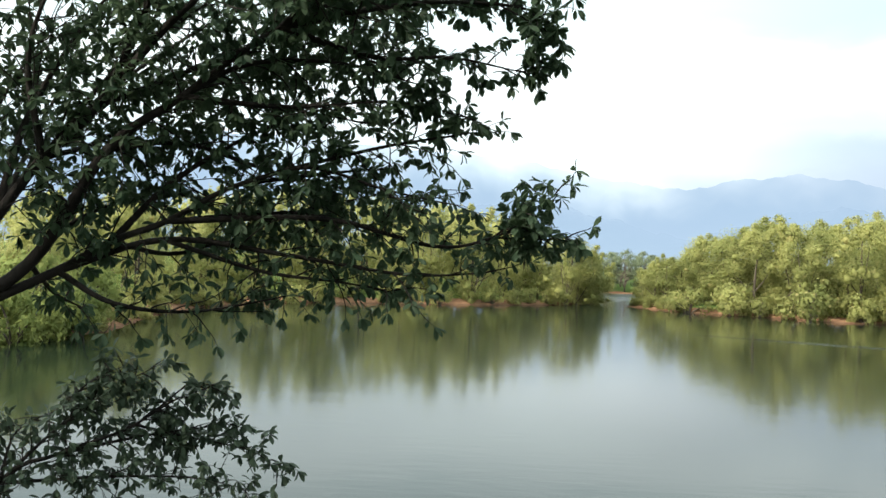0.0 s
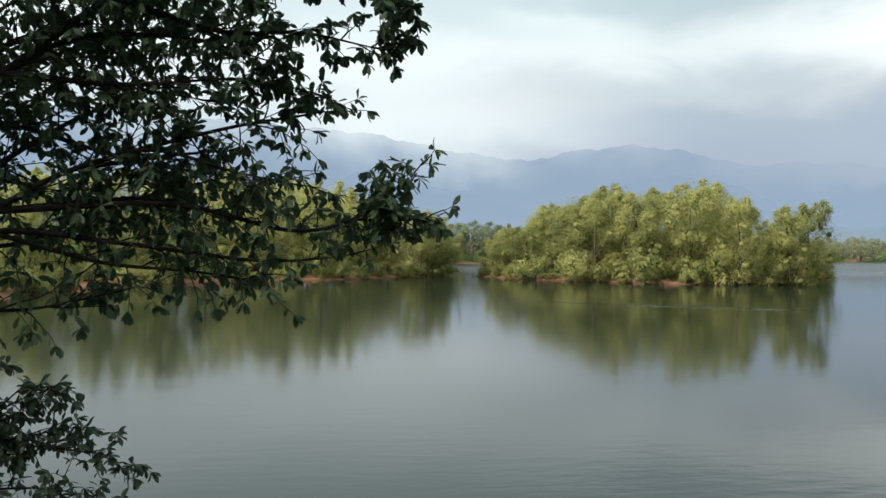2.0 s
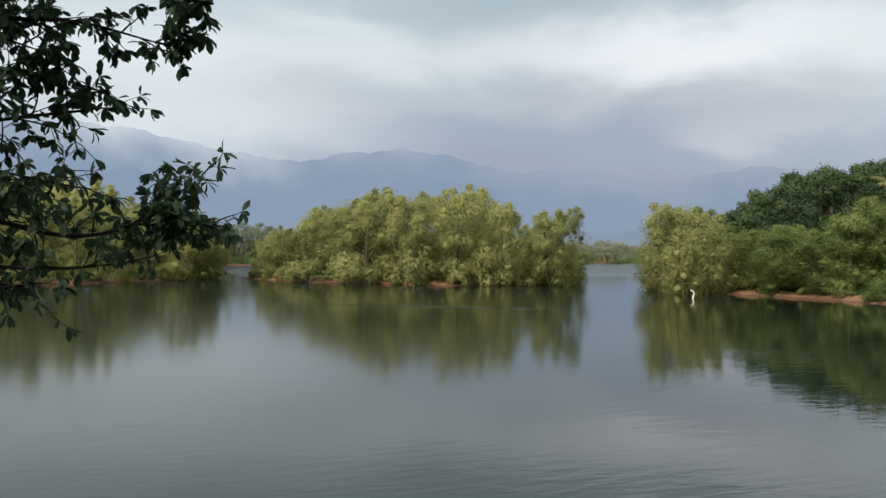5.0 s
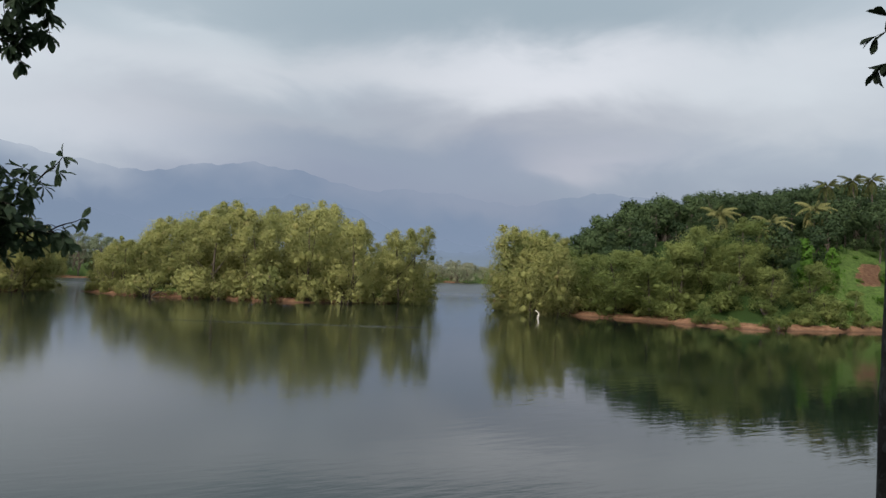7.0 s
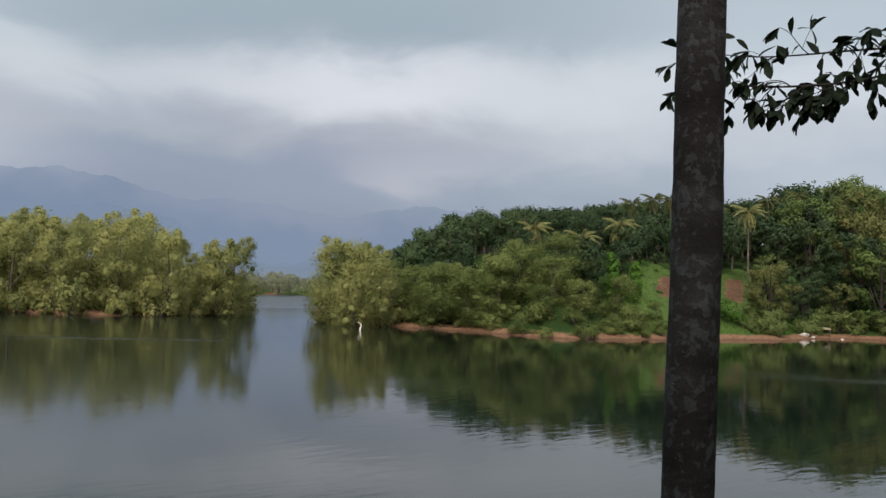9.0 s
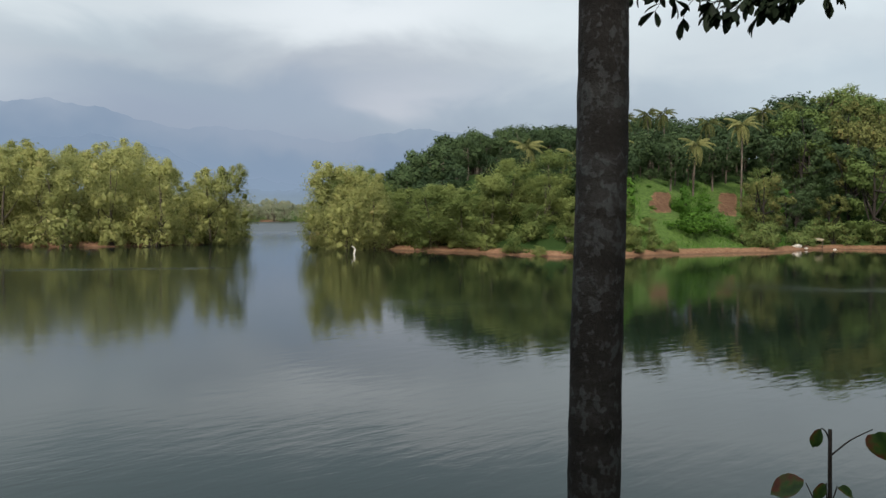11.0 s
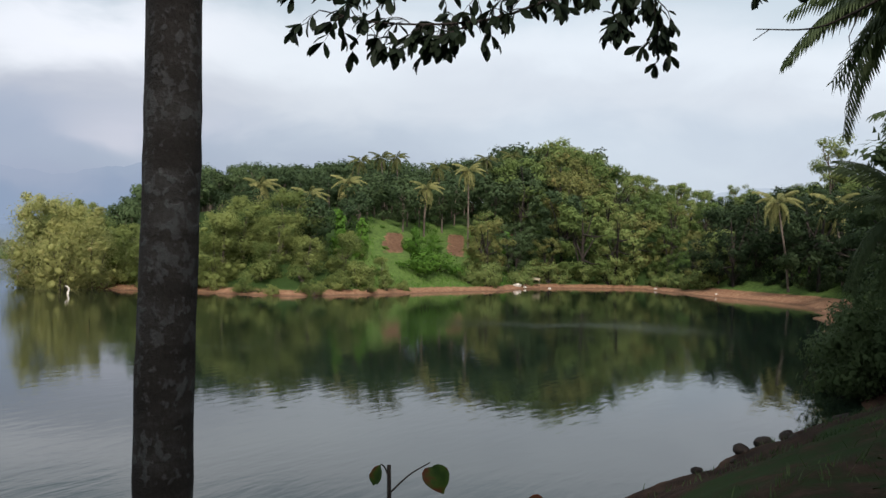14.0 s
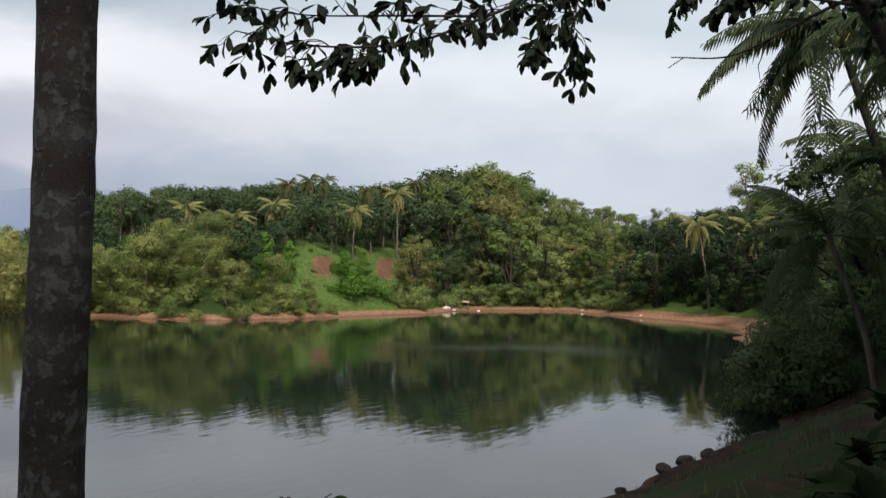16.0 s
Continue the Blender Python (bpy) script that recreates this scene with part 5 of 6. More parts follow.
# the low shrub beneath it
LOW = (-3.75, 5.55, 1.6)
near_tree("shrub", [(-3.9, 5.3, ground_z(-3.9, 5.3) - 0.1), (-3.85, 5.4, 1.1), LOW], 0.05,
          [([LOW, (-3.3, 5.9, 2.45), (-3.0, 6.05, 2.62), (-2.56, 6.26, 2.80), (-2.25, 6.4, 3.08)], 0.022, twig(0.075, 0.34, 0.078)),
           ([(-3.0, 6.05, 2.62), (-2.5, 6.3, 2.72), (-1.95, 6.45, 2.80)], 0.014, twig(0.07, 0.32, 0.078, 0.1)),
           ([(-3.3, 5.9, 2.45), (-2.7, 6.2, 2.45), (-2.2, 6.4, 2.42), (-1.8, 6.4, 2.36)], 0.014, twig(0.07, 0.32, 0.078, 0.15)),
           ([(-3.3, 5.9, 2.45), (-3.0, 6.1, 2.8), (-2.65, 6.3, 2.98)], 0.014, twig(0.07, 0.30, 0.078, 0.2)),
           ([LOW, (-3.2, 5.9, 2.1), (-2.6, 6.2, 2.15), (-2.0, 6.3, 2.08)], 0.014, twig(0.07, 0.34, 0.078, 0.15)),
           ([(-2.56, 6.26, 2.80), (-2.2, 6.4, 2.7), (-1.8, 6.45, 2.62), (-1.6, 6.45, 2.5)], 0.010, twig(0.07, 0.28, 0.078, 0.1)),
           ([(-3.3, 5.9, 2.45), (-3.3, 6.1, 2.75), (-3.05, 6.2, 2.9)], 0.012, twig(0.07, 0.30, 0.078, 0.1)),
           ([(-3.0, 6.1, 2.8), (-2.75, 6.2, 3.02), (-2.42, 6.3, 3.22)], 0.010, twig(0.06, 0.26, 0.078, 0.1)),
           ([(-3.05, 6.2, 2.9), (-2.85, 6.2, 3.10), (-2.66, 6.25, 3.20)], 0.010, twig(0.06, 0.26, 0.078, 0.1)),
           ([(-2.56, 6.26, 2.80), (-2.3, 6.35, 2.98), (-2.08, 6.4, 3.06)], 0.010, twig(0.06, 0.26, 0.078, 0.1))],
          "low grey-green leafy shrub at the water's edge", LEAF_LOW, BARK_DARK, 5, lambda p: -p[0], "branch")

# the overhanging tree on the other side, with its hanging sprays of large leaves
TOP = (9.94, -0.59, 6.83)
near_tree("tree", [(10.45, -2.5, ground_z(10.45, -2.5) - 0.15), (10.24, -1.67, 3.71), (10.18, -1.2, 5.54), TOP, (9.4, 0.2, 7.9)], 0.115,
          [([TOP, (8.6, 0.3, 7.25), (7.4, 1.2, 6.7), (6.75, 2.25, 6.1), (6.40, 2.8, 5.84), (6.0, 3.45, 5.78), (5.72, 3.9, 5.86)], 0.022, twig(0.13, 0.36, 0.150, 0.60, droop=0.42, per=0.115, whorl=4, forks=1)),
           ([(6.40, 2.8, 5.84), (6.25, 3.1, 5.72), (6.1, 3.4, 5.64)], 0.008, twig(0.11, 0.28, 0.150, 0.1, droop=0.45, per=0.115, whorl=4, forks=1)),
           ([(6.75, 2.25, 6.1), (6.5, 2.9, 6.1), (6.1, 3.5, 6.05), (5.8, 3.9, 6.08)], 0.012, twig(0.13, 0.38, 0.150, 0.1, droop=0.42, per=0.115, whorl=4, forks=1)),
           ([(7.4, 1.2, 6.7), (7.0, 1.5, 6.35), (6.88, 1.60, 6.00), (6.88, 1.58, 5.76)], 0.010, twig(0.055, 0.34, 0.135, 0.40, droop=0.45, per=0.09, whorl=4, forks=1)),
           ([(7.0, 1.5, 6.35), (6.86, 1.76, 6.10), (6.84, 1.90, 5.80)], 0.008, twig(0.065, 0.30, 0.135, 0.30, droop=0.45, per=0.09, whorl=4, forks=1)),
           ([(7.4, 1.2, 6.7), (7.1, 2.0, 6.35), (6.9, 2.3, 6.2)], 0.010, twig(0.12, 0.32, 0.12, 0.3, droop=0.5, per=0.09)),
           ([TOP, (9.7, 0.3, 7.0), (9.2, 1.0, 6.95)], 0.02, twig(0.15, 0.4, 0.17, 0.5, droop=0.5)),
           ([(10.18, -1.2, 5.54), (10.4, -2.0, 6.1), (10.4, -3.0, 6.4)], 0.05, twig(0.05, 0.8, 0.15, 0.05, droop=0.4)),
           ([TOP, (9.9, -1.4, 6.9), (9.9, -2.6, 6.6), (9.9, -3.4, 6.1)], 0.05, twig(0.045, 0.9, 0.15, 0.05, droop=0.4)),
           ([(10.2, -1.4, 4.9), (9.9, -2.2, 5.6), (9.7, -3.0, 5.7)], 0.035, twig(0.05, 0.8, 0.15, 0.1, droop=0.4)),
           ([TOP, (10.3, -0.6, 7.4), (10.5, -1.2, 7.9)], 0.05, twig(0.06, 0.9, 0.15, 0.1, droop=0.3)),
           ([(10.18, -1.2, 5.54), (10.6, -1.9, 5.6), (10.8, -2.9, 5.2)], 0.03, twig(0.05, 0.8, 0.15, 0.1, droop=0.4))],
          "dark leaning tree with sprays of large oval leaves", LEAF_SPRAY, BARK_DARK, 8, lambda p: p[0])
bare = Geo().tube(curve_through([(10.0, -0.45, 6.95), (10.0, -0.1, 6.80), (10.05, 0.45, 6.55), (10.1, 0.8, 6.47), (10.1, 1.33, 6.52)], 5), np.linspace(0.022, 0.006, 21), 5)
bare.tube([(10.1, 1.2, 6.5), (10.1, 1.36, 6.40)], [0.006, 0.004], 4).tube([(10.03, 0.3, 6.63), (10.1, 0.42, 6.35), (10.1, 0.4, 6.2)], [0.007, 0.005, 0.003], 4)
tagged(new("bare_branch", bare.mesh("bare_branch", BARK_DARK)), "thin bare dead branch caught in the leaning tree", "branch")


def lichen_tree():
    """The slender upright tree by the path, its crown high overhead."""
    x, y = 2.345, 2.0
    z = ground_z(x, y)
    rng = np.random.default_rng(11)
    root = new("tree")
    root.location = (x, y, z)
    n, sides = 90, 28
    h = np.linspace(-0.2, 7.4, n)
    rad = np.interp(h, [-0.2, 0.1, 0.5, 3, 7.4], [0.15, 0.113, 0.099, 0.089, 0.07])
    rings = np.zeros(n)
    for c in np.arange(0.2, 7.3, 0.20) + rng.normal(size=36) * 0.03:
        rings += 0.0035 * np.exp(-((h - c) / 0.018) ** 2)
    ang = np.linspace(0, 2 * np.pi, sides, endpoint=False)
    sway = np.stack([0.010 * np.sin(h * 1.7) - 0.006 * np.sin(h * 4.1), 0.008 * np.sin(h * 1.3 + 1)], -1)
    rr = (rad + rings)[:, None] * (1 + 0.018 * np.sin(3 * ang[None] + h[:, None] * 2) + 0.012 * np.sin(5 * ang[None] - h[:, None] * 3.1) + 0.008 * rng.normal(size=(n, sides)))
    v = np.stack([rr * np.cos(ang) + sway[:, :1], rr * np.sin(ang) + sway[:, 1:], np.repeat(h[:, None], sides, 1)], -1)
    f = [(i * sides + j, i * sides + (j + 1) % sides, (i + 1) * sides + (j + 1) % sides, (i + 1) * sides + j) for i in range(n - 1) for j in range(sides)]
    part("trunk", Geo().add(v.reshape(-1, 3), f), LICHEN, root, "dark ringed trunk with pale lichen patches")
    cr, limbs = Geo(), []
    c = unit(rng.normal(size=(26, 3))) * rng.uniform(0.4, 1, 26)[:, None] * [2.0, 2.0, 1.3] + [0, 0, 9.2]
    clump_leaves(cr, rng, c, rng.uniform(0.4, 0.7, 26), 60, 0.16, 0.08)
    lg = Geo()
    for q in c[:9]:
        lg.tube(curve_through([(0, 0, 7.2), q * [0.4, 0.4, 0] + [0, 0, 8.0], q], 4), np.linspace(0.05, 0.012, 9), 5)
    part("limb", lg, BARK_DARK, root)
    part("crown", cr, LEAF_NEAR, root, smooth=False)
    tagged(root, "slender upright tree with a lichen-spotted dark trunk", "tree")


lichen_tree()

# trees added over and behind the path, mostly unseen, to shade the bank
for x, y, h in ((-8.5, -1.5, 12), (-12, 4.0, 11), (-5, -7, 13), (2.5, -7.5, 12), (9, -9, 12), (-14, -7, 13), (-19, 0.5, 12), (17, -10, 12), (-26, 3, 12), (5, -5.5, 10), (13, -7, 12), (22, -11, 13), (28, -10, 12), (35, -9, 12), (19, -15, 14), (10, -14, 14), (30, -16, 14), (16.5, -7.0, 14), (12.5, -9.5, 15)):
    plant("tree", shade_canopy_tree, LEAF_NEAR, BARK_DARK, x, y, h, 3, "large spreading tree on the bank", "trees on the bank", wide=1.1)

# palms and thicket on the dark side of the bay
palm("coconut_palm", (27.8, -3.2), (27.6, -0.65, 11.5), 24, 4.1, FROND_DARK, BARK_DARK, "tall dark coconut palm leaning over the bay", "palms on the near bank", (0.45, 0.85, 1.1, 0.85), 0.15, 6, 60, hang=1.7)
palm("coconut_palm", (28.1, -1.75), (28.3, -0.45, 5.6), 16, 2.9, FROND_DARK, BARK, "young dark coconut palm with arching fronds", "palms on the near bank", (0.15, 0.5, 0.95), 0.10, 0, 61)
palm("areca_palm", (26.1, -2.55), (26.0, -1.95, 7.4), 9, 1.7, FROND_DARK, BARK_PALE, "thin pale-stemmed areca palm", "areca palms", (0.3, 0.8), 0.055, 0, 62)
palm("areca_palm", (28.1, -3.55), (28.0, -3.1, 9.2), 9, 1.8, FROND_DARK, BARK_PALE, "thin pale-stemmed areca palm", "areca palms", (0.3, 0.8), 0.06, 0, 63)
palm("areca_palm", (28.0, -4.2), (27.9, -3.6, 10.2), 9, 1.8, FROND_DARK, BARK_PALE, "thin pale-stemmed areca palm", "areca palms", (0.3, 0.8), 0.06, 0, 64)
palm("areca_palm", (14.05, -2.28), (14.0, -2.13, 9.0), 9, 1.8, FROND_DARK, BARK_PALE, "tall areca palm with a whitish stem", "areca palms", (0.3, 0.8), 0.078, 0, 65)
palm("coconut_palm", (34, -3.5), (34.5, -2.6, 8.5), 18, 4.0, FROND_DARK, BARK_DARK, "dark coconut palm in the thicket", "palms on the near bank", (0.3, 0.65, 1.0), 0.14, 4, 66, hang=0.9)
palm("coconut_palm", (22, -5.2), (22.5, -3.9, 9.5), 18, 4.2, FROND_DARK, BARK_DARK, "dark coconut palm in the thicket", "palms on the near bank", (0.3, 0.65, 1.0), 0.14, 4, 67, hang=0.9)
for k, (az, d, z, r) in enumerate(((94.7, 20.5, 8.6, 0.045), (97.1, 19.2, 9.4, 0.05), (97.8, 19.9, 8.9, 0.045), (99.0, 17.5, 9.6, 0.055))):
    x, y = polar(az, d)
    palm("areca_palm", (x, y), (x - 0.2, y + 0.25 * (k - 1.5), z), 8, 1.6, FROND_DARK, BARK, "thin pale-stemmed areca palm in the shaded thicket", "areca palms", (0.3, 0.8), r, 0, 70 + k)
RNG = np.random.default_rng(21)
thicket = spread(lambda x, y: (shore(x, y) > 3.0) & (y > -16) & (y < 4), (31, 78, -16, 4), 4.0, seed=22)
for x, y in thicket:
    if azimuth(x, y) < 92.5:
        continue
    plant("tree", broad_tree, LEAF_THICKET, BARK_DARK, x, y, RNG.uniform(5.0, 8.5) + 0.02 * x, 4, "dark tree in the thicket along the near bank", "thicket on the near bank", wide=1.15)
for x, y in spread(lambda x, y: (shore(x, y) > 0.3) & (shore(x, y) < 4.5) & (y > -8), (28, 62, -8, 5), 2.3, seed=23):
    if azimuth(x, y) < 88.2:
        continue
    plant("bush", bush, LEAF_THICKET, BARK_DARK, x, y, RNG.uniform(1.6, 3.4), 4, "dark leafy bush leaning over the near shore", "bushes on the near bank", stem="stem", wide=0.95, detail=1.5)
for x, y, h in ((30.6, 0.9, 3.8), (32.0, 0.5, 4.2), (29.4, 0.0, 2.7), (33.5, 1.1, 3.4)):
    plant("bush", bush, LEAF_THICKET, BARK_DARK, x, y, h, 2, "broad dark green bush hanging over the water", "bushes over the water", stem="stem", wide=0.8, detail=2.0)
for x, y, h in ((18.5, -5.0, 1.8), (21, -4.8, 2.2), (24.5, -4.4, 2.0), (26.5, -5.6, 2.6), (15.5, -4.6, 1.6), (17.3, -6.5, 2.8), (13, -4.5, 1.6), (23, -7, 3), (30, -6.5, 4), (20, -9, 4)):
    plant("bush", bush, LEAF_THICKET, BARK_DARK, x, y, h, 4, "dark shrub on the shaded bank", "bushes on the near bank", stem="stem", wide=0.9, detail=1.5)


def big_leaf(rng, length, width, fold=0.25, bend=0.5):
    """A long broad leaf along +x, arching down, folded along its rib, with a wavy edge."""
    n = 9
    s = np.linspace(0, 1, n)
    w = width * np.sin(np.pi * np.clip(0.06 + 0.92 * s, 0, 1)) ** 0.75 * (1 + 0.08 * np.sin(s * 17))
    mid = np.stack([length * s * (1 - 0.15 * bend * s), 0 * s, length * (0.25 * s - bend * s**2)], -1)
    left = mid + np.stack([0.05 * w, w, fold * w + 0.02 * np.sin(s * 13)], -1)
    right = mid + np.stack([0.05 * w, -w, fold * w + 0.02 * np.sin(s * 11 + 1)], -1)
    v = np.concatenate([left, mid, right])
    f = [(i, i + 1, n + i + 1, n + i) for i in range(n - 1)] + [(n + i, n + i + 1, 2 * n + i + 1, 2 * n + i) for i in range(n - 1)]
    return Geo().add(v, f).tube(mid - [0, 0, 0.004], np.linspace(0.012, 0.003, n) * length, 5, False)


def big_leaf_plant(x, y, count, length, width, mat, label, seed, stem_h=0.35):
    rng = np.random.default_rng(seed)
    root = new("broadleaf_plant")
    root.location = (x, y, ground_z(x, y))
    part("stem", Geo().tube([(0, 0, -0.15), (0.01, 0.01, stem_h * 0.6), (0, 0, stem_h)], [0.035, 0.028, 0.018], 8), mat, root)
    for k in range(count):
        leaf = part("leaf", big_leaf(rng, length * rng.uniform(0.7, 1.1), width * rng.uniform(0.8, 1.15), 0.25, rng.uniform(0.3, 0.9)), mat, root)
        leaf.matrix_basis = pose(0, 0, stem_h * rng.uniform(0.7, 1.0), 0, 0, k * 137.5 + rng.uniform(-15, 15)) @ pose(0, 0, 0, rng.uniform(-15, 15), -rng.uniform(15, 60), 0)
    return tagged(root, label, "plant", "broad-leaved plants on the bank")


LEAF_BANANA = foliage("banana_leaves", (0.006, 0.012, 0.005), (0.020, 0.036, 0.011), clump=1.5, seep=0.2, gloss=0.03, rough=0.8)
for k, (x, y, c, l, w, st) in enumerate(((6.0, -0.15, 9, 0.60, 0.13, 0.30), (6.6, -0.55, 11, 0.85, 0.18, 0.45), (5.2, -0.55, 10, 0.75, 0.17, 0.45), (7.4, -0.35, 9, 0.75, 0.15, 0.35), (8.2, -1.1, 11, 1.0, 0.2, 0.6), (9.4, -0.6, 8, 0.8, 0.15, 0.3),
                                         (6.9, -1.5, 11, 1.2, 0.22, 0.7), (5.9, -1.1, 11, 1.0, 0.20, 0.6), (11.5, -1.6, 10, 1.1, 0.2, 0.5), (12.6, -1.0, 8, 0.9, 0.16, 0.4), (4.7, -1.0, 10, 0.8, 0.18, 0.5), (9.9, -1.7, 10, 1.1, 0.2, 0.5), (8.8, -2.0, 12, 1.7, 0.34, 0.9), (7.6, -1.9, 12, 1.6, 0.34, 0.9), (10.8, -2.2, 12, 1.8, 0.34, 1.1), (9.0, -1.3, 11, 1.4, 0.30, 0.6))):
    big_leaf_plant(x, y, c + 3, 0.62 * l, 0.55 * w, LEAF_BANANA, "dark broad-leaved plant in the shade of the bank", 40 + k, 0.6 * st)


# ---------------------------------------------------------------- small things
def heart_leaf(rng, size, curl=0.3):
    """A broad blunt leaf along +x."""
    ang = np.linspace(0, 2 * np.pi, 18, endpoint=False)
    r = size * 0.5 * (0.92 + 0.30 * np.exp(-((np.minimum(ang, 2 * np.pi - ang)) / 0.3) ** 2) + 0.08 * np.cos(ang) - 0.14 * np.cos(2 * ang + 0.2) + 0.08 * np.sin(3 * ang + rng.uniform(0, 6)) + 0.03 * rng.normal(size=18))
    x, y = r * np.cos(ang) * 1.15 + size * 0.5, r * np.sin(ang)
    z = curl * (np.abs(y) * 0.9 - (x - size * 0.3) ** 2 / size)
    ring = np.stack([x, y, z], -1)
    inner = ring * [0.55, 0.55, 0.4] + [size * 0.22, 0, 0]
    f = [(i, (i + 1) % 18, 18 + (i + 1) % 18, 18 + i) for i in range(18)] + [tuple(range(18, 36))]
    return Geo().add(np.concatenate([ring, inner]), f)


def build_leaf_blotched():
    m, t, out = material("blotched_leaf")
    n = noise_at(t, 16.0, 3, 0.5)
    col = ramp(t, n, [(0.40, (0.020, 0.046, 0.010)), (0.54, (0.040, 0.075, 0.014)), (0.64, (0.10, 0.030, 0.014)), (0.8, (0.06, 0.018, 0.010))])
    p = node(t, "ShaderNodeBsdfPrincipled", {"Base Color": col, "Roughness": 0.5, "Specular IOR Level": 0.3})
    tr = node(t, "ShaderNodeBsdfTranslucent", {"Color": col})
    mx = node(t, "ShaderNodeMixShader", {0: 0.35, 1: p.outputs[0], 2: tr.outputs[0]})
    t.links.new(mx.outputs[0], out.inputs[0])
    return m


BLOTCHED = build_leaf_blotched()


def sapling(x, y, top, leaves, label, seed):
    rng = np.random.default_rng(seed)
    z = ground_z(x, y)
    root = new("sapling")
    root.location = (x, y, z)
    h = top - z
    part("stem", Geo().tube(curve_through([(0, 0, -0.1), (0.015, -0.01, h * 0.5), (0, 0, h)], 6), np.linspace(0.011, 0.006, 13), 7), BARK_DARK, root)
    for (px, py, pz), size, turn, tilt, hold in leaves:
        p = np.array([px - x, py - y, pz - z])
        a = np.array([0, 0, hold - z])
        stalk = part("petiole", Geo().tube(curve_through([a, (a + p) / 2 + [0, 0, 0.01], p], 4), np.linspace(0.003, 0.0018, 9), 5), BARK_DARK, root)
        lf = part("leaf", heart_leaf(rng, size, rng.uniform(0.2, 0.7)), BLOTCHED, stalk, "green leaf with brown blotches")
        side = np.array([0.44, -0.90, 0.0])
        way = side * math.cos(radians(turn)) + np.array([0, 0, 1.0]) * math.sin(radians(turn))
        lf.matrix_basis = leaf_pose((p, way, np.array([-0.86, -0.42, 0.2 + tilt]), 1.0)) @ Matrix.Diagonal((1, 0.55 if size < 0.07 else 0.85, 1, 1))
    return tagged(root, label, "sapling", "saplings by the path")


sapling(2.42, 1.19, 3.375, (((2.415, 1.215, 3.375), 0.062, -110, 0.3, 3.34), ((2.475, 1.085, 3.385), 0.085, -65, 0.1, 3.29), ((2.40, 1.25, 3.20), 0.10, 200, 1.2, 3.05), ((2.43, 1.20, 3.205), 0.06, -120, 0.3, 3.10), ((2.44, 1.17, 3.20), 0.05, -30, 0.8, 3.08)),
        "thin sapling with a few blotched round leaves", 70)
sapling(2.80, 0.78, 3.20, (((2.775, 0.84, 3.25), 0.095, -130, 0.5, 3.10), ((2.77, 0.76, 3.17), 0.05, -70, 0.3, 3.12)), "small leafy sapling at the top of the bank", 71)


def stone(x, y, size, mat, label, seed, flat=0.65, name="stone", group="stones at the water's edge"):
    rng = np.random.default_rng(seed)
    bm = bmesh.new()
    bmesh.ops.create_icosphere(bm, subdivisions=3, radius=0.5)
    o = Vector(rng.uniform(-50, 50, 3))
    for v in bm.verts:
        k = 1 + 0.35 * noise.noise(v.co * 2.2 + o) + 0.12 * noise.noise(v.co * 6 + o)
        v.co = Vector((v.co.x * k * size, v.co.y * k * size * 0.8, v.co.z * k * size * flat))
    me = bpy.data.meshes.new(name)
    bm.to_mesh(me)
    bm.free()
    me.materials.append(mat)
    me.polygons.foreach_set("use_smooth", np.ones(len(me.polygons), bool))
    ob = new(name, me)
    ob.matrix_basis = pose(x, y, max(ground_z(x, y), -0.05) + size * flat * 0.22, 0, 0, rng.uniform(0, 360))
    return tagged(ob, label, "stone", group)


for k, (x, y, s) in enumerate(((19.9, 2.42, 0.50), (18.75, 2.72, 0.40), (21.3, 2.12, 0.42), (16.6, 3.15, 0.22), (20.6, 1.9, 0.25), (17.8, 2.7, 0.18), (24.5, 1.15, 0.5))):
    stone(x, y, s, ROCK, "dark rounded laterite stone at the water's edge", 80 + k)
for k, (az, d, s) in enumerate(((67.2, 118.5, 1.1), (67.7, 119, 0.6), (69.3, 122.5, 0.5), (76, 128, 0.5), (79.7, 112, 0.4))):
    x, y = polar(az, d)
    stone(x, y, s, ROCK_PALE, "pale stone lying on the far shore", 95 + k, 0.5, group="pale stones on the far shore")

# bleached stake standing in the water off the point
sx, sy = polar(39.2, 82.5)
g = Geo().tube(curve_through([(0, 0, -1.2), (0.02, 0, 0.1), (0.10, -0.05, 0.45), (0.02, -0.02, 0.75), (-0.28, 0.16, 0.98)], 5), np.linspace(0.13, 0.07, 21), 8)
st = new("stake", g.mesh("stake", WOOD_PALE))
st.matrix_basis = pose(sx, sy, 0) @ Matrix.Diagonal((0.75, 0.75, 0.75, 1))
tagged(st, "bleached bent wooden stake standing in the water", "stake")


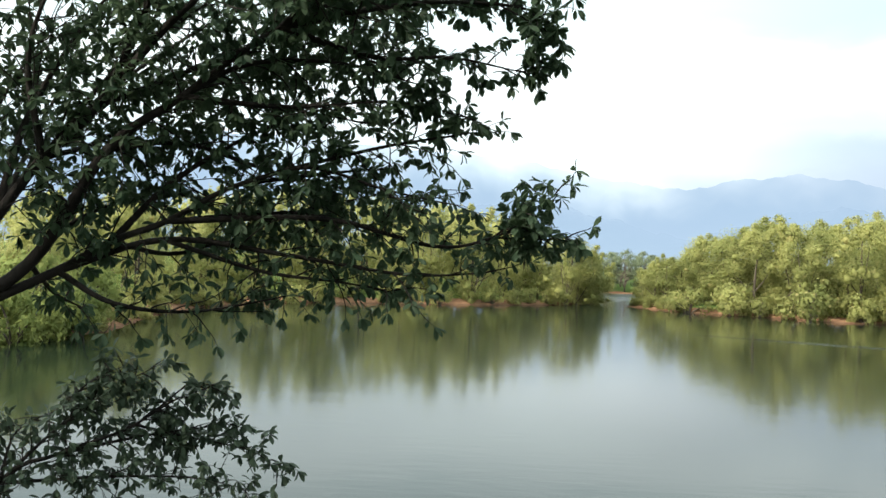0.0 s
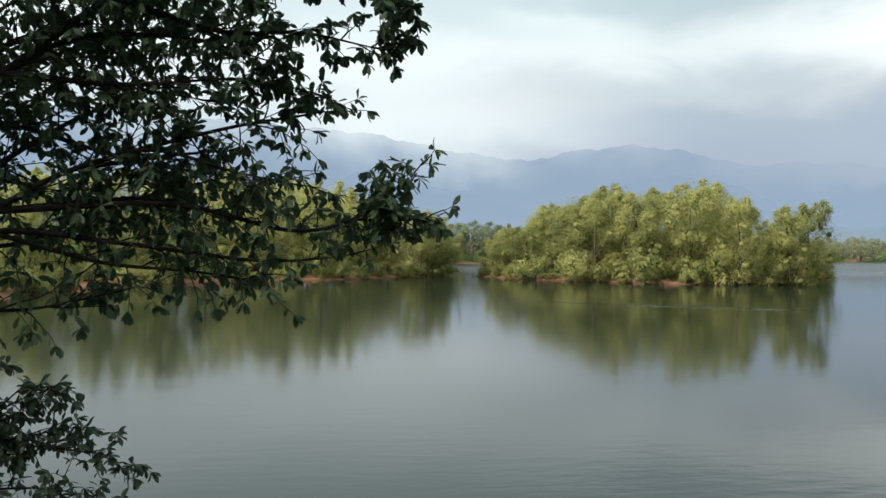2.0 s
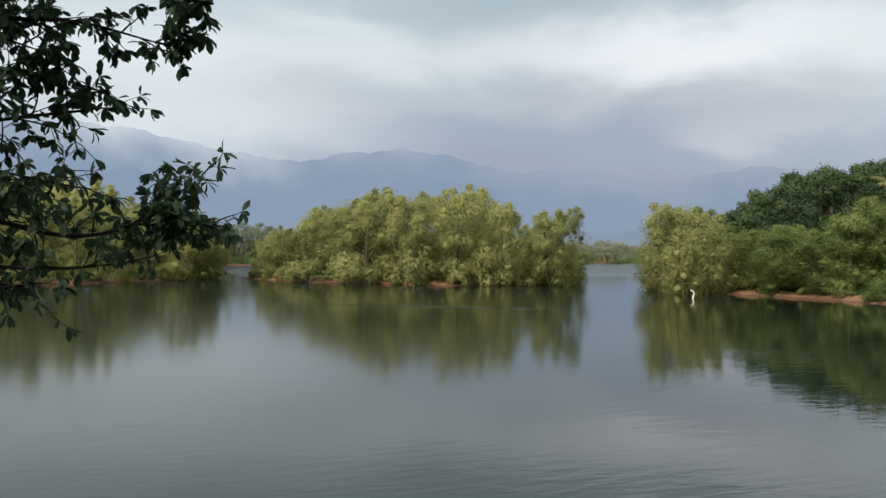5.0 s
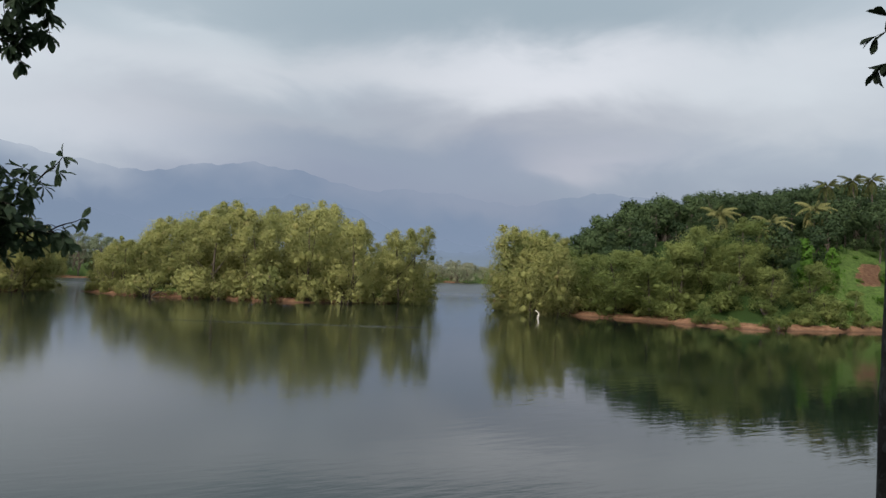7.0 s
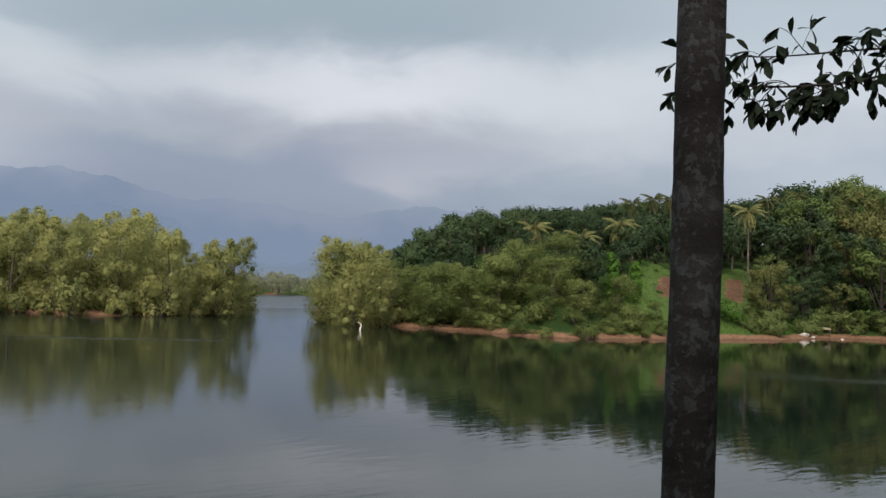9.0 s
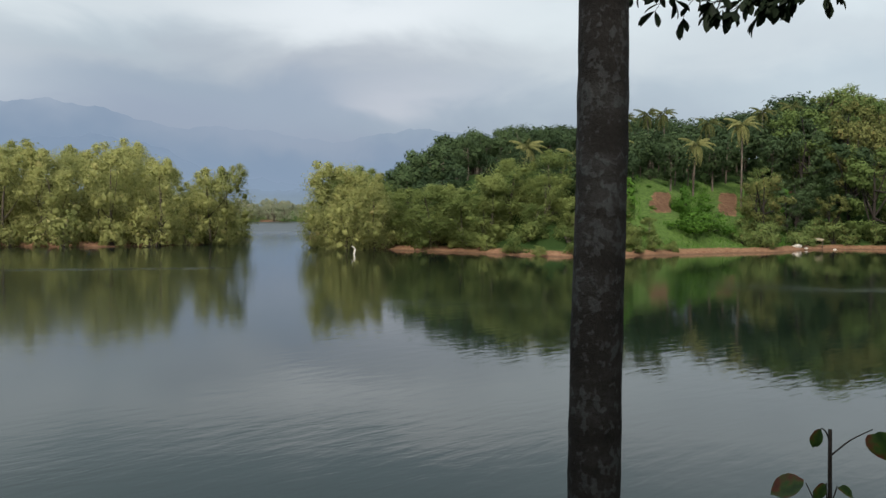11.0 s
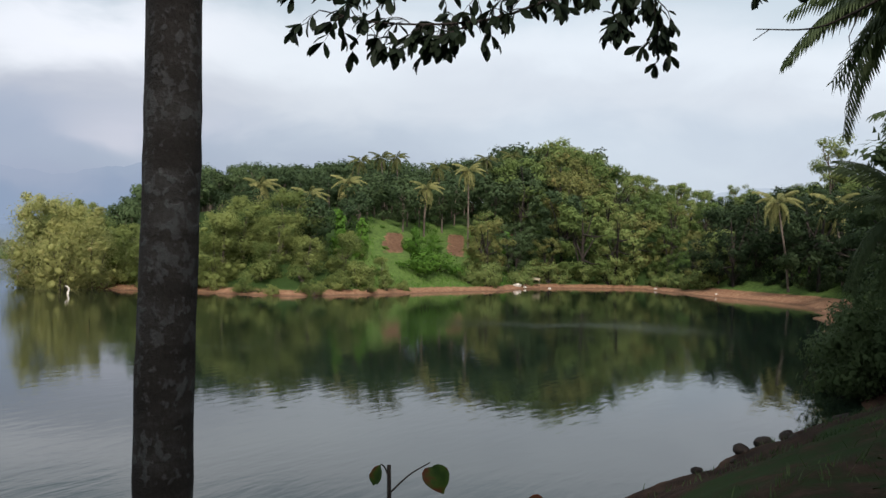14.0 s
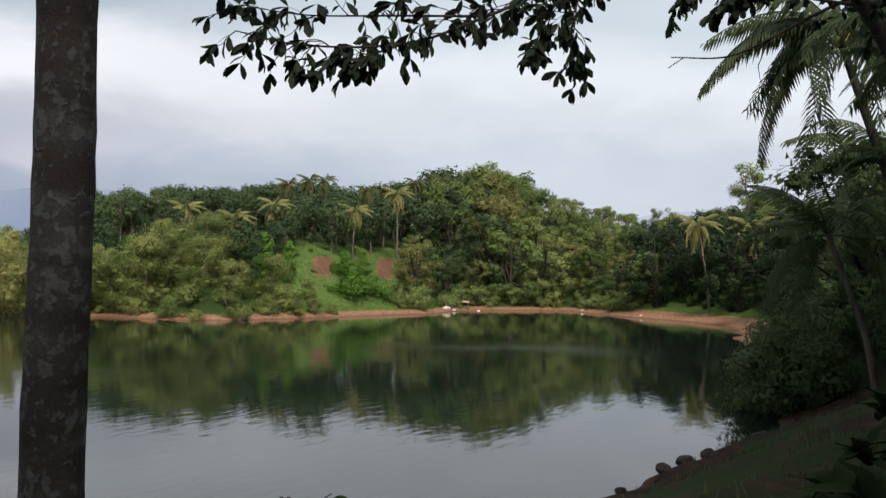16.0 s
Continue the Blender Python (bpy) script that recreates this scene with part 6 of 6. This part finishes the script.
def shelter(az, d):
    """A low thatched shelter by the far shore."""
    x, y = polar(az, d)
    root = new("shelter")
    root.matrix_basis = pose(x, y, ground_z(x, y), 0, 0, -az) @ Matrix.Diagonal((0.8, 0.8, 0.8, 1))
    n = 9
    xs = np.linspace(-1.3, 1.3, n)
    top = np.stack([xs, 0 * xs - 0.8, 1.05 + 0.05 * np.sin(xs * 5)], -1)
    low = np.stack([xs, 0 * xs + 0.8, 1.30 + 0.05 * np.sin(xs * 4)], -1)
    v = np.concatenate([top, low, top - [0, 0, 0.12], low - [0, 0, 0.12]])
    f = []
    for i in range(n - 1):
        f += [(i, i + 1, n + i + 1, n + i), (2 * n + i, 3 * n + i, 3 * n + i + 1, 2 * n + i + 1), (i, 2 * n + i, 2 * n + i + 1, i + 1), (n + i, n + i + 1, 3 * n + i + 1, 3 * n + i)]
    f += [(0, n, 3 * n, 2 * n), (n - 1, 3 * n - 1, 4 * n - 1, 2 * n - 1)]
    part("roof", Geo().add(v, f), THATCH, root)
    for px in (-1.15, 1.15):
        for py, pz in ((-0.7, 1.0), (0.7, 1.25)):
            part("post", Geo().tube([(px, py, -0.3), (px * 1.01, py, pz)], [0.06, 0.05], 6), BARK, root)
    tagged(root, "small low thatched shelter above the far shore", "shelter")


shelter(68.2, 124.5)


def blades(name, test, box, count, height, mat, label, seed):
    """Grass over a stretch of ground."""
    rng = np.random.default_rng(seed)
    x, y = rng.uniform(box[0], box[1], count), rng.uniform(box[2], box[3], count)
    keep = test(x, y)
    x, y = x[keep], y[keep]
    z = land(x, y)
    g = Geo()
    k = len(x)
    p = np.stack([x, y, z - 0.01], -1)
    a = rng.uniform(0, 2 * np.pi, k)
    side = np.stack([np.cos(a), np.sin(a), 0 * a], -1) * (height * 0.06)
    h = height * rng.uniform(0.4, 1.2, k)[:, None]
    tip = p + np.concatenate([rng.normal(size=(k, 2)) * 0.4, np.ones((k, 1))], 1) * h
    mid = (p + tip) / 2 + [0, 0, 0.1] * h
    v = np.stack([p - side, p + side, mid + side * 0.7, mid - side * 0.7, tip], 1).reshape(-1, 3)
    f = []
    for i in range(k):
        f += [(5 * i, 5 * i + 1, 5 * i + 2, 5 * i + 3), (5 * i + 3, 5 * i + 2, 5 * i + 4)]
    tagged(new(name, g.add(v, f).mesh(name, mat, False)), label, "grass", kind="stuff")


blades("grass", lambda x, y: (shore(x, y) > 0.5) & (waves(x, y, 0.9) > 0.1), (6, 32, -6, 4), 9000, 0.13, LEAF_DARK, "short rough grass on the shaded bank", 90)
blades("meadow_grass", lambda x, y: (shore(x, y) > 2.2) & (shore(x, y) < 22) & (azimuth(x, y) > 56) & (azimuth(x, y) < 67) & (waves(x, y, 0.5) > -0.5) & ~((shore(x, y) > 8.5) & (np.abs(azimuth(x, y) - 59) < 1.2)) & ~((shore(x, y) > 8) & (np.abs(azimuth(x, y) - 63) < 1.0)), (75, 125, 38, 70), 16000, 0.5, LEAF_VIVID, "bright green grass and creepers on the clearing", 91)
